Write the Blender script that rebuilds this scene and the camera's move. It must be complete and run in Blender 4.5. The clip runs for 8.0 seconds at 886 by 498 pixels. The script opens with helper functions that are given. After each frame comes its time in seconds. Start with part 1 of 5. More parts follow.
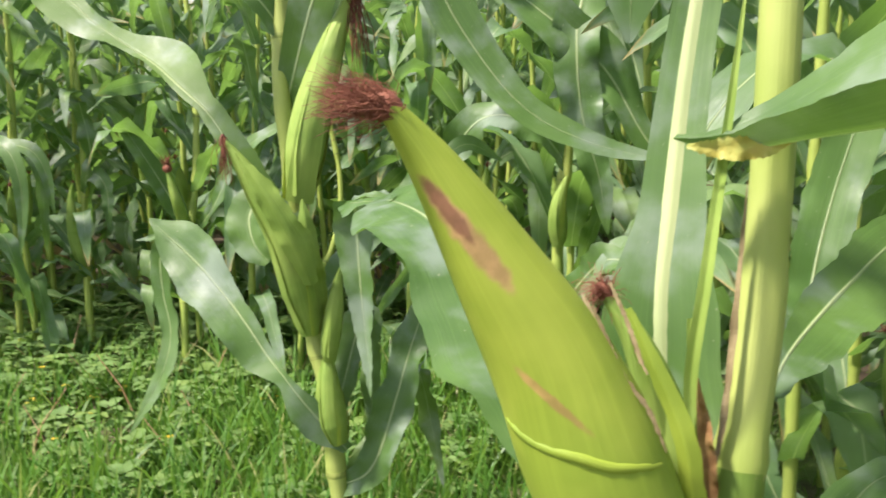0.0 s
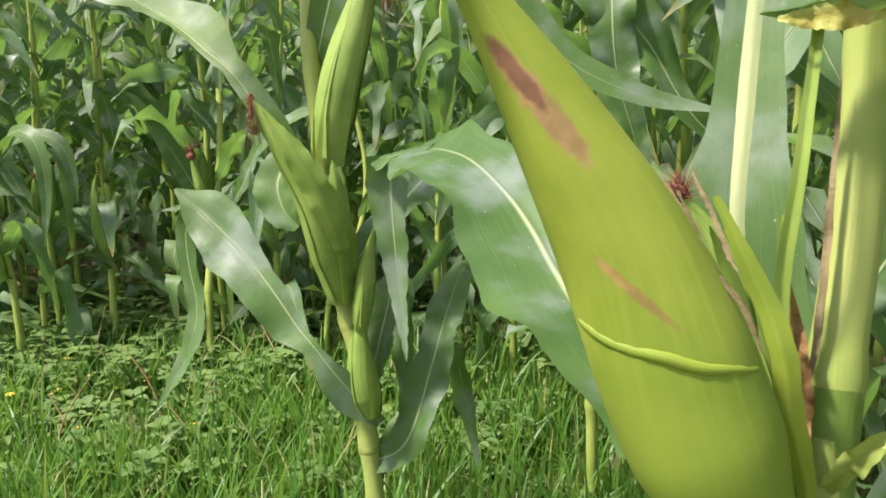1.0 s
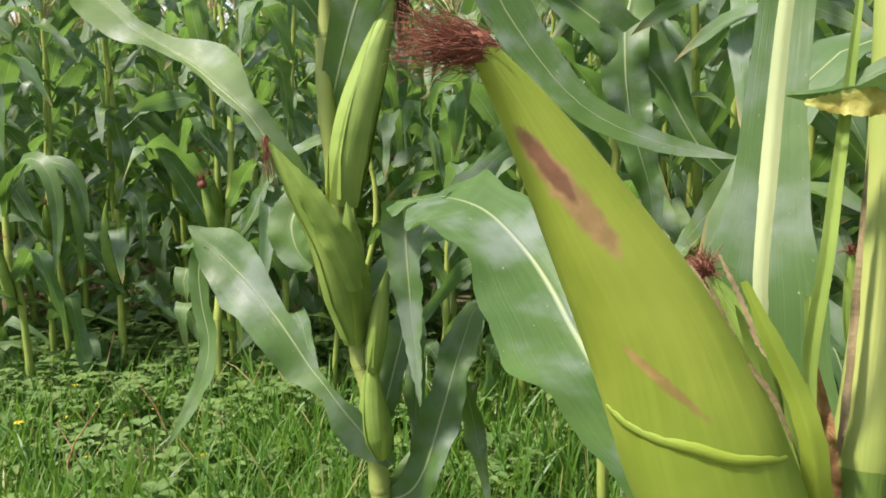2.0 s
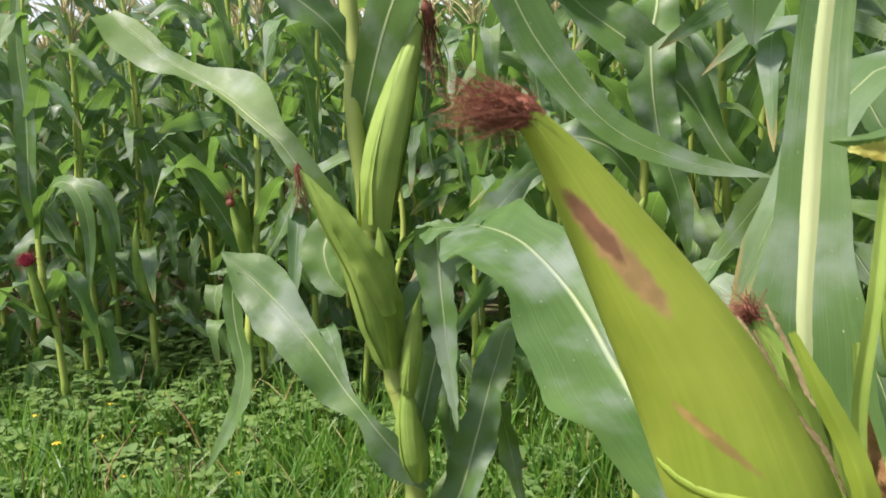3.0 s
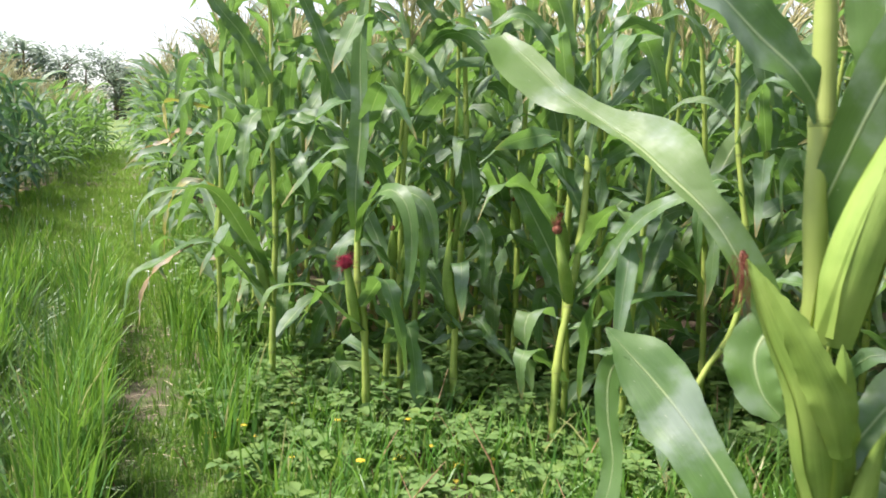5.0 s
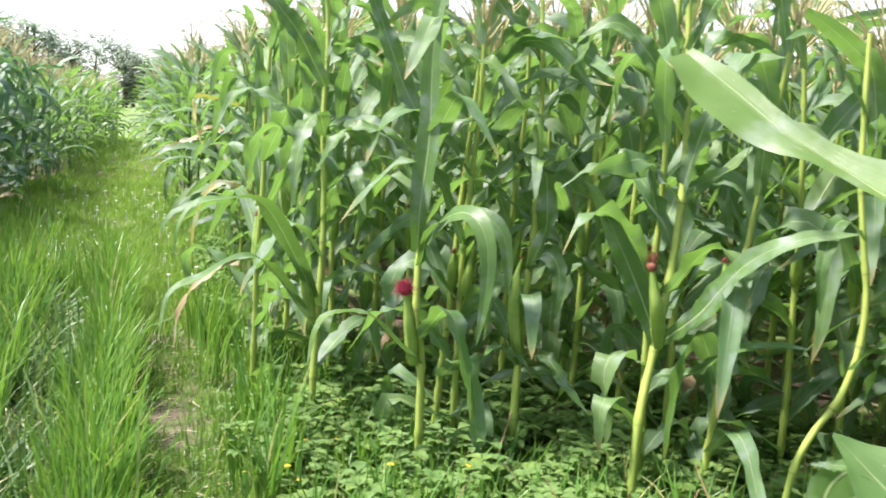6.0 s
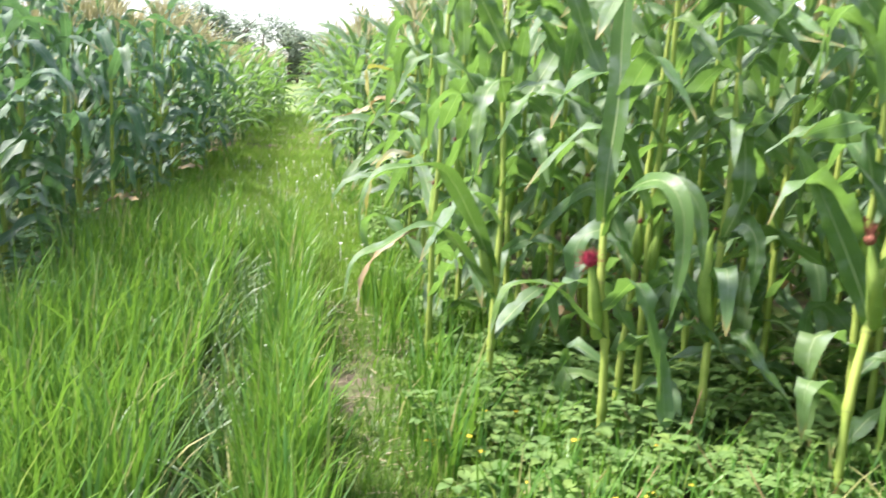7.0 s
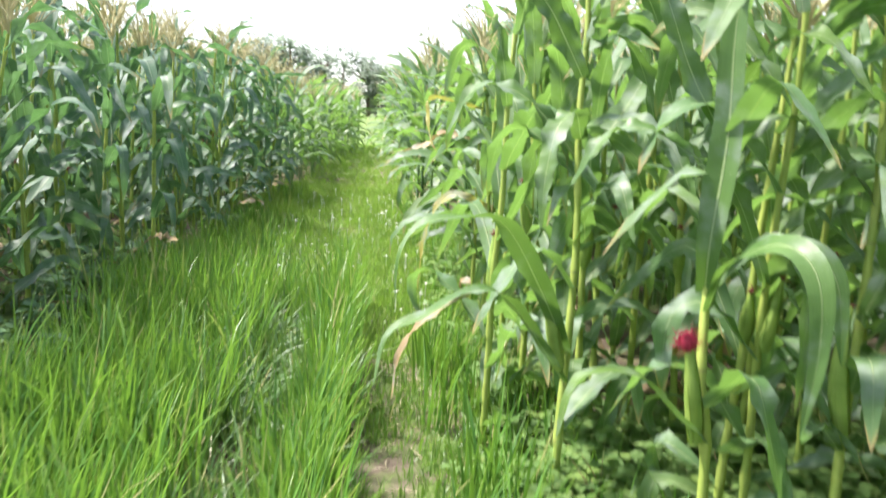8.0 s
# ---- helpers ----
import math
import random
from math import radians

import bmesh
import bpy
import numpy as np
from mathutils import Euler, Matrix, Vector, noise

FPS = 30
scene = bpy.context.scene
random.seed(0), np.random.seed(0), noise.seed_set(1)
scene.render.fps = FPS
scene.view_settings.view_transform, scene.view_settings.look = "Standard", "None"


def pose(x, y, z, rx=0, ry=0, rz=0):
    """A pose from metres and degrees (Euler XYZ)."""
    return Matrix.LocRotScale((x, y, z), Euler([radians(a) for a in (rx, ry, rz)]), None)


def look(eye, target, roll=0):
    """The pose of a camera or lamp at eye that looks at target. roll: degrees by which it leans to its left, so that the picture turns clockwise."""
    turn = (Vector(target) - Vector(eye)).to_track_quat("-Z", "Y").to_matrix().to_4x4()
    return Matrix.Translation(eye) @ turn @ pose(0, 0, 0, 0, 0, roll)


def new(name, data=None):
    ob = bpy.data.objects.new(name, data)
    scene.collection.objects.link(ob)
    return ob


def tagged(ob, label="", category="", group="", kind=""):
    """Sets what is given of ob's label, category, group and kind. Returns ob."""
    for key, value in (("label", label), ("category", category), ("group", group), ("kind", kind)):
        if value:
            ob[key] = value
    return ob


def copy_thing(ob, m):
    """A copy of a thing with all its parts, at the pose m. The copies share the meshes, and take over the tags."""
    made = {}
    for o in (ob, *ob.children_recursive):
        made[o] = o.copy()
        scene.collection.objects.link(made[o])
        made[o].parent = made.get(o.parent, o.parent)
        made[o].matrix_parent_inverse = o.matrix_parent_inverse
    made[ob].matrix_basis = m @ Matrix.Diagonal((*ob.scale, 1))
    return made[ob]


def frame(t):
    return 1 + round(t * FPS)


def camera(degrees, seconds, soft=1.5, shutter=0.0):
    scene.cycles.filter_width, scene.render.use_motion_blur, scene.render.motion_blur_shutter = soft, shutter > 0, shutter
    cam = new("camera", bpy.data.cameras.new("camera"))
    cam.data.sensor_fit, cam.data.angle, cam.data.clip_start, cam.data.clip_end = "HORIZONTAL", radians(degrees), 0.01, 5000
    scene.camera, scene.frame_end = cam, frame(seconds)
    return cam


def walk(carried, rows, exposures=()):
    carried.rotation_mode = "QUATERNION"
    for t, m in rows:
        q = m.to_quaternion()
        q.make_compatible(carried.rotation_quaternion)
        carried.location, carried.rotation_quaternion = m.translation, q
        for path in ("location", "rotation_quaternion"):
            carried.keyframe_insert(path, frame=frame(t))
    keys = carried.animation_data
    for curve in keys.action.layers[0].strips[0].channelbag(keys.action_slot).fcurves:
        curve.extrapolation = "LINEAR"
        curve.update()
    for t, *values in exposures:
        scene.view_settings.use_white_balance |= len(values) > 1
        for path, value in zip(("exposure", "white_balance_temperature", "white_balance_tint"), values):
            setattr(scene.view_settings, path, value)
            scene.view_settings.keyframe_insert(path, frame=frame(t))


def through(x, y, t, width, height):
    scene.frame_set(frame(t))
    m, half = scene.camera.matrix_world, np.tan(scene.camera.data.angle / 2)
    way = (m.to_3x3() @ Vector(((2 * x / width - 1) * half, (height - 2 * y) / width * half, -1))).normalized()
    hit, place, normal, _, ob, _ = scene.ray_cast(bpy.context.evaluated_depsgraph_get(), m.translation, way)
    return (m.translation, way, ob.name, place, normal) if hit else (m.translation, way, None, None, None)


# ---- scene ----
cam = camera(53.0, 8.0, 1.7, 0.4)
PATH = [
    (0, (1.156, 0.584, 1.149), (0.94, 2.538, 0.781), -1.4),
    (0.5, (1.154, 0.611, 1.108), (0.837, 2.555, 0.758), -4.0),
    (1, (1.123, 0.628, 1.066), (0.861, 2.58, 0.715), -2.1),
    (1.5, (1.109, 0.625, 1.084), (0.832, 2.582, 0.774), -1.1),
    (1.7, (1.111, 0.633, 1.095), (0.845, 2.591, 0.786), -1.5),
    (3, (1.099, 0.63, 1.137), (0.771, 2.581, 0.84), -3.3),
    (3.5, (1.043, 0.679, 1.193), (0.631, 2.614, 0.904), -2.5),
    (4, (0.935, 0.724, 1.222), (0.33, 2.607, 0.921), -1.2),
    (4.5, (0.835, 0.826, 1.238), (0.041, 2.638, 0.946), 0.4),
    (4.7, (0.817, 0.828, 1.239), (-0.023, 2.617, 0.935), 0.9),
    (5.8, (0.504, 0.991, 1.256), (-0.396, 2.757, 0.984), 1.4),
    (6, (0.414, 1.029, 1.268), (-0.456, 2.807, 0.976), 3.7),
    (6.5, (0.374, 1.026, 1.275), (-0.625, 2.727, 0.951), 1.4),
    (7, (0.286, 1.047, 1.239), (-0.867, 2.638, 0.867), 2.7),
    (7.5, (0.163, 1.227, 1.185), (-1.065, 2.747, 0.757), 0.5),
    (8, (-0.035, 1.562, 1.235), (-1.329, 3.055, 0.928), 3.0),
]
walk(cam, [(t, look(eye, target, roll)) for t, eye, target, roll in PATH], [(0.0, 1.11, 6550, 18), (1.5, 0.81, 6550, 18), (3.0, 0.75, 6500, 18), (4.5, 0.91, 6350, 17), (5.8, 1.40, 6250, 17), (6.5, 1.56, 6250, 17), (8.0, 1.60, 6250, 17)])

# ---- world, sun, exposure ----
SUN = Vector((-0.45, -0.26, 0.85)).normalized()
world = bpy.data.worlds.new("sky")
scene.world = world
world.use_nodes = True
wn, wl = world.node_tree.nodes, world.node_tree.links
sky = wn.new("ShaderNodeTexSky")
sky.sky_type, sky.sun_disc = "NISHITA", False
sky.sun_elevation = math.asin(SUN.z)
sky.sun_rotation = math.atan2(SUN.x, SUN.y)
sky.air_density, sky.dust_density, sky.ozone_density = 1.0, 1.0, 1.0
haze = wn.new("ShaderNodeHueSaturation")
haze.inputs["Saturation"].default_value = 0.5
haze.inputs["Value"].default_value = 1.05
wl.new(sky.outputs["Color"], haze.inputs["Color"])
wl.new(haze.outputs["Color"], wn["Background"].inputs["Color"])
wn["Background"].inputs["Strength"].default_value = 0.126
sun = new("sun", bpy.data.lights.new("sun", "SUN"))
sun.data.energy, sun.data.angle, sun.data.color = 5.0, radians(6), (1.0, 0.93, 0.84)
sun.matrix_world = look((SUN.x * 40, SUN.y * 40, SUN.z * 40), (0, 0, 0))


# ---- geometry helpers: every surface is a grid of quads with its own u, v ----
def grid(P, U, closed=False):
    n, m = P.shape[:2]
    idx = np.arange(n * m).reshape(n, m)
    if closed:
        idx = np.concatenate([idx, idx[:, :1]], 1)
    F = np.stack([idx[:-1, :-1], idx[:-1, 1:], idx[1:, 1:], idx[1:, :-1]], -1).reshape(-1, 4)
    return P.reshape(-1, 3), F, U.reshape(-1, 2)


def join(geos):
    V, F, U, k = [], [], [], 0
    for v, f, u in geos:
        V.append(v), F.append(f + k), U.append(u)
        k += len(v)
    return np.concatenate(V), np.concatenate(F), np.concatenate(U)


def mesh_of(name, geo, material):
    V, F, U = geo
    me = bpy.data.meshes.new(name)
    me.vertices.add(len(V))
    me.vertices.foreach_set("co", np.asarray(V, "f").ravel())
    me.loops.add(F.size)
    me.loops.foreach_set("vertex_index", np.asarray(F, "i").ravel())
    me.polygons.add(len(F))
    me.polygons.foreach_set("loop_start", np.arange(0, F.size, 4, dtype="i"))
    me.polygons.foreach_set("use_smooth", np.ones(len(F), bool))
    uv = me.uv_layers.new(name="UVMap")
    uv.data.foreach_set("uv", np.asarray(U, "f")[F.ravel()].ravel())
    me.materials.append(material)
    me.update(calc_edges=True)
    return me


def part(name, geo, material, parent=None, label=""):
    ob = new(name, mesh_of(name, geo, material))
    if parent:
        ob.parent = parent
    if label:
        tagged(ob, label)
    return ob


def thing(name, x, y, z, label, category, group="", kind=""):
    ob = new(name)
    ob.empty_display_size = 0.1
    ob.location = (x, y, z)
    return tagged(ob, label, category, group, kind)


def smooth_line(pts, n):
    """n points along a Catmull-Rom curve through pts, evenly spaced."""
    p = np.asarray(pts, float)
    p = np.concatenate([[2 * p[0] - p[1]], p, [2 * p[-1] - p[-2]]])
    out = []
    for i in range(1, len(p) - 2):
        t = np.linspace(0, 1, 16, endpoint=False)[:, None]
        a, b, c, d = p[i - 1:i + 3]
        out.append(0.5 * (2 * b + (c - a) * t + (2 * a - 5 * b + 4 * c - d) * t**2 + (3 * b - 3 * c + d - a) * t**3))
    out = np.concatenate(out + [p[-2:-1]])
    s = np.r_[0, np.cumsum(np.linalg.norm(np.diff(out, axis=0), axis=1))]
    return np.stack([np.interp(np.linspace(0, s[-1], n), s, out[:, k]) for k in range(3)], 1)


def unit(a):
    return a / np.maximum(np.linalg.norm(a, axis=-1, keepdims=True), 1e-9)


def ribbon(P, face, width, across=5, fold=0.15, wave=0.0, waves=5.0, twist=0.0, phase=0.0):
    """A leaf blade along the points P; face: the way that its upper side looks (one, or one for each point)."""
    n = len(P)
    v = np.linspace(0, 1, n)
    T = unit(np.gradient(P, axis=0))
    face = np.broadcast_to(np.asarray(face, float), (n, 3))
    S = unit(np.cross(T, face))
    N = np.cross(S, T)
    a = (twist * v)[:, None]
    S, N = S * np.cos(a) + N * np.sin(a), N * np.cos(a) - S * np.sin(a)
    c = np.linspace(-1, 1, across)
    w = np.asarray(width)[:, None] * 0.5
    turns = 2 * np.pi * waves * v[:, None] + phase
    ripple = np.sin(turns + 1.3 * np.sign(c)[None]) + 0.6 * np.sin(2.3 * turns + 2.1 * np.sign(c)[None] + phase)
    ripple = wave * ripple * np.abs(c)[None] ** 1.5 * (4 * v * (1 - v))[:, None] ** 0.4
    P = P + N * (0.10 * wave * np.mean(width) * np.sin(turns * 0.7 + phase))
    lift = w * (fold * np.abs(c)[None] + ripple)
    out = c[None] * w
    out = out * (1 + (0.05 * np.sin(19 * v + 3 * phase) + 0.035 * np.sin(43 * v + 5 * phase))[:, None] * np.sign(c)[None] * min(1.0, 6 * wave))
    Q = P[:, None] + S[:, None] * out[..., None] + N[:, None] * lift[..., None]
    U = np.stack(np.broadcast_arrays((c[None] + 1) / 2, v[:, None]), -1)
    return grid(Q, U)


def two_sided(P, face, v_at, left, right, lift=(0.2, 0.2), wave=0.15, waves=3.0, phase=0.0, across=6, edge=0.0008):
    """A blade with its own half width on either side of the midrib, each side lifted by its own slope, with ruffled margins."""
    n = len(P)
    v = np.linspace(0, 1, n)
    T = unit(np.gradient(P, axis=0))
    S = unit(np.cross(T, np.broadcast_to(np.asarray(face, float), (n, 3))))
    N = np.cross(S, T)
    wl, wr = np.interp(v, v_at, left), np.interp(v, v_at, right)
    for w in (wl, wr):
        w[1:-1] = (w[:-2] + 2 * w[1:-1] + w[2:]) / 4
    c = np.concatenate([-np.linspace(1, 0, across)[:-1], np.linspace(0, 1, across)])
    w = np.where(c[None] < 0, wl[:, None], wr[:, None])
    slope = np.where(c[None] < 0, lift[0], lift[1])
    turns = 2 * np.pi * waves * v[:, None] + phase + 1.7 * np.sign(c)[None]
    ruffle = np.sin(turns) + 0.5 * np.sin(2.7 * turns + 1.0)
    nib = edge * (np.sin(61 * v + 2 * phase) + np.sin(97 * v + phase))[:, None] * (np.abs(c)[None] > 0.99) * np.sign(c)[None]
    out = c[None] * w * (1 - 0.06 * ruffle * np.abs(c)[None] ** 2) + nib
    up = w * (slope * np.abs(c)[None] + wave * ruffle * np.abs(c)[None] ** 2)
    U = np.stack(np.broadcast_arrays((c[None] + 1) / 2, v[:, None]), -1)
    return grid(P[:, None] + S[:, None] * out[..., None] + N[:, None] * up[..., None], U)


def blade_width(W, n, base=0.55, peak=0.3, tip=0.02):
    v = np.linspace(0, 1, n)
    rise = np.clip(v / peak, 0, 1)
    w = W * (base + (1 - base) * rise * rise * (3 - 2 * rise)) * np.clip(1 - v**2.6, 0, 1) ** 0.75
    return np.maximum(w, W * tip)


def tube(P, radii, sides=8, flute=0.0, flutes=5, flat=1.0):
    P = np.asarray(P, float)
    n = len(P)
    T = unit(np.gradient(P, axis=0))
    ref = np.where(np.abs(T[:, 2:3]) > 0.95, [[0.0, 1.0, 0.0]], [[0.0, 0.0, 1.0]]) if n < 3 or abs(T[0, 2]) < 0.95 else np.array([[0.0, 1.0, 0.0]])
    ref = np.broadcast_to(ref[0], (n, 3))
    A = unit(np.cross(T, ref))
    B = np.cross(T, A)
    th = np.linspace(0, 2 * np.pi, sides, endpoint=False)
    r = np.asarray(radii, float)[:, None] * (1 + flute * np.cos(flutes * th)[None])
    Q = P[:, None] + A[:, None] * (r * np.cos(th))[..., None] + B[:, None] * (r * np.sin(th) * flat)[..., None]
    U = np.stack(np.broadcast_arrays((th / (2 * np.pi))[None], np.linspace(0, 1, n)[:, None]), -1)
    return grid(Q, U, True)


# ---- materials ----
def nodes_of(name):
    m = bpy.data.materials.new(name)
    m.use_nodes = True
    nt = m.node_tree
    return m, nt, nt.nodes["Principled BSDF"]


class Build:
    """Short calls for the nodes of one material."""

    def __init__(self, name, rough=0.5, spec=0.5):
        self.m, self.nt, self.bsdf = nodes_of(name)
        self.bsdf.inputs["Roughness"].default_value = rough
        self.bsdf.inputs["Specular IOR Level"].default_value = spec

    def node(self, kind):
        return self.nt.nodes.new(kind)

    def link(self, a, b):
        self.nt.links.new(a, b)

    def coords(self, which, scale):
        tc = self.node("ShaderNodeTexCoord")
        mp = self.node("ShaderNodeMapping")
        mp.inputs["Scale"].default_value = scale
        self.link(tc.outputs[which], mp.inputs["Vector"])
        return mp.outputs["Vector"]

    def noise(self, which, scale, size=1.0, detail=3.0):
        nd = self.node("ShaderNodeTexNoise")
        nd.inputs["Scale"].default_value, nd.inputs["Detail"].default_value = size, detail
        self.link(self.coords(which, scale), nd.inputs["Vector"])
        return nd.outputs["Fac"]

    def math(self, op, a, b=0.0):
        nd = self.node("ShaderNodeMath")
        nd.operation = op
        for k, val in enumerate((a, b)):
            if isinstance(val, (int, float)):
                nd.inputs[k].default_value = val
            else:
                self.link(val, nd.inputs[k])
        return nd.outputs[0]

    def span(self, x, lo, hi, a=0.0, b=1.0):
        nd = self.node("ShaderNodeMapRange")
        nd.interpolation_type = "SMOOTHSTEP"
        self.link(x, nd.inputs["Value"])
        for key, val in zip(("From Min", "From Max", "To Min", "To Max"), (lo, hi, a, b)):
            nd.inputs[key].default_value = val
        return nd.outputs["Result"]

    def mix(self, f, a, b):
        nd = self.node("ShaderNodeMix")
        nd.data_type = "RGBA"
        for k, val in ((0, f), (6, a), (7, b)):
            if isinstance(val, (int, float)):
                nd.inputs[k].default_value = val
            elif isinstance(val, tuple):
                nd.inputs[k].default_value = (*val, 1)
            else:
                self.link(val, nd.inputs[k])
        return nd.outputs[2]

    def uv(self):
        tc = self.node("ShaderNodeTexCoord")
        sp = self.node("ShaderNodeSeparateXYZ")
        self.link(tc.outputs["UV"], sp.inputs[0])
        return sp.outputs[0], sp.outputs[1]

    def chance(self, island=False):
        if island:
            return self.node("ShaderNodeNewGeometry").outputs["Random Per Island"]
        return self.node("ShaderNodeObjectInfo").outputs["Random"]

    def bump(self, height, strength, distance=0.002):
        nd = self.node("ShaderNodeBump")
        nd.inputs["Strength"].default_value, nd.inputs["Distance"].default_value = strength, distance
        self.link(height, nd.inputs["Height"])
        self.link(nd.outputs[0], self.bsdf.inputs["Normal"])
        return nd.outputs[0]

    def finish(self, color, through=0.0, tint=None, normal=None):
        self.link(color, self.bsdf.inputs["Base Color"])
        if through:
            tr = self.node("ShaderNodeBsdfTranslucent")
            ms = self.node("ShaderNodeMixShader")
            ms.inputs[0].default_value = through
            self.link(self.mix(1.0, color, tint) if isinstance(tint, tuple) else tint or color, tr.inputs["Color"])
            self.link(self.bsdf.outputs[0], ms.inputs[1])
            self.link(tr.outputs[0], ms.inputs[2])
            self.link(ms.outputs[0], self.nt.nodes["Material Output"].inputs["Surface"])
        return self.m


def leaf_material(name, deep, pale, rib, island=False, through=0.33, glow=(0.26, 0.50, 0.075), rough=0.42, dry=0.3, specks=True, dust_sheen=0.62, furrow=0.5):
    b = Build(name, rough, 0.42)
    u, v = b.uv()
    blotch = b.noise("Object", (7, 7, 7), 1.0, 3)
    streak = b.noise("UV", (70, 2.2, 1), 1.0, 2)
    col = b.mix(b.span(blotch, 0.3, 0.7), deep, pale)
    col = b.mix(b.math("MULTIPLY", b.span(streak, 0.45, 0.75), 0.35), col, tuple(min(1, c * 1.5) for c in pale))
    r = b.chance(island)
    col = b.mix(b.math("MULTIPLY", b.span(r, 0.5, 1.0), 0.28), col, tuple(c * k for c, k in zip(pale, (1.5, 1.2, 0.55))))
    far = b.math("ABSOLUTE", b.math("SUBTRACT", u, 0.5))
    ribm = b.span(b.math("ADD", far, b.math("MULTIPLY", v, 0.03)), 0.014, 0.050, 1.0, 0.0)
    col = b.mix(b.math("MULTIPLY", ribm, 0.75), col, rib)
    # grey patches: a little dust, and the sky's pale sheen painted into the colour
    sheen_patch = b.span(b.noise("Object", (11, 11, 11), 1.0, 5), 0.46, 0.70)
    col = b.mix(b.math("MULTIPLY", sheen_patch, dust_sheen), col, (0.25, 0.30, 0.27))
    if specks:
        spot = b.span(b.noise("UV", (26, 120, 1), 1.0, 1), 0.74, 0.80)
        col = b.mix(b.math("MULTIPLY", spot, 0.6), col, (0.45, 0.46, 0.30))
    worn = b.math("ADD", b.math("MULTIPLY", v, 1.0), b.math("MULTIPLY", b.noise("UV", (5, 3, 1), 1.0, 4), dry))
    worn = b.math("ADD", worn, b.math("MULTIPLY", far, 0.16))
    col = b.mix(b.span(worn, 1.06, 1.2), col, (0.34, 0.26, 0.10))
    rel = b.math("ADD", b.math("MULTIPLY", streak, furrow), b.math("MULTIPLY", ribm, 1.2))
    rel = b.math("ADD", rel, b.math("MULTIPLY", b.noise("Object", (28, 28, 28), 1.0, 2), 1.1))
    b.bump(rel, 0.6, 0.0022)
    b.link(b.span(b.noise("Object", (16, 16, 16), 1.0, 4), 0.3, 0.7, rough, rough + 0.24), b.bsdf.inputs["Roughness"])
    tint = b.mix(0.8, col, glow)
    return b.finish(col, through, tint)


LEAF = leaf_material("maize_leaf", (0.066, 0.138, 0.050), (0.122, 0.208, 0.086), (0.46, 0.54, 0.27))
LEAF_FRESH = leaf_material("maize_leaf_fresh", (0.043, 0.100, 0.020), (0.078, 0.152, 0.034), (0.42, 0.50, 0.25), dry=0.0, rough=0.40, dust_sheen=0.55, furrow=0.3, through=0.2)
LEAF_FIELD = leaf_material("maize_leaf_field", (0.064, 0.132, 0.050), (0.116, 0.198, 0.084), (0.38, 0.48, 0.20), island=True, specks=False)
LEAF_BLUE = leaf_material("maize_leaf_bluish", (0.048, 0.112, 0.060), (0.098, 0.178, 0.106), (0.36, 0.46, 0.28), through=0.25, glow=(0.18, 0.40, 0.10))
LEAF_DRY = leaf_material("maize_leaf_dry", (0.24, 0.17, 0.08), (0.36, 0.27, 0.14), (0.5, 0.42, 0.25), through=0.2, glow=(0.4, 0.3, 0.1))

LEAF_YELLOW = leaf_material("maize_leaf_yellowing", (0.20, 0.24, 0.05), (0.40, 0.34, 0.09), (0.45, 0.44, 0.2), dry=0.4, glow=(0.4, 0.42, 0.06))


def stalk_material(name, low, high, streak):
    b = Build(name, 0.56, 0.35)
    n1 = b.noise("UV", (14, 3, 1), 1.0, 3)
    n2 = b.noise("Object", (9, 9, 9), 1.0, 4)
    col = b.mix(b.span(n2, 0.3, 0.7), low, high)
    col = b.mix(b.math("MULTIPLY", b.span(n1, 0.55, 0.8), 0.45), col, streak)
    col = b.mix(b.math("MULTIPLY", b.chance(), 0.35), col, low)
    b.bump(b.noise("UV", (60, 2, 1), 1.0, 2), 0.4, 0.001)
    return b.finish(col, 0.12, (0.35, 0.45, 0.05))


STALK = stalk_material("maize_stalk", (0.24, 0.33, 0.060), (0.38, 0.45, 0.10), (0.30, 0.20, 0.07))
STALK_PALE = stalk_material("maize_stalk_pale", (0.27, 0.35, 0.075), (0.37, 0.43, 0.12), (0.33, 0.30, 0.13))


SCARS = (
    ((-0.158, -0.097, 1.072), (0.050, 0.006, -0.064), 0.055, 0.0075, (0.32, 0.18, 0.09), 0.85),
    ((-0.170, -0.097, 1.088), (0.050, 0.006, -0.064), 0.030, 0.0050, (0.13, 0.055, 0.035), 0.85),
    ((-0.119, -0.097, 0.977), (0.100, 0.012, -0.088), 0.135, 0.0030, (0.30, 0.17, 0.07), 0.75),
)


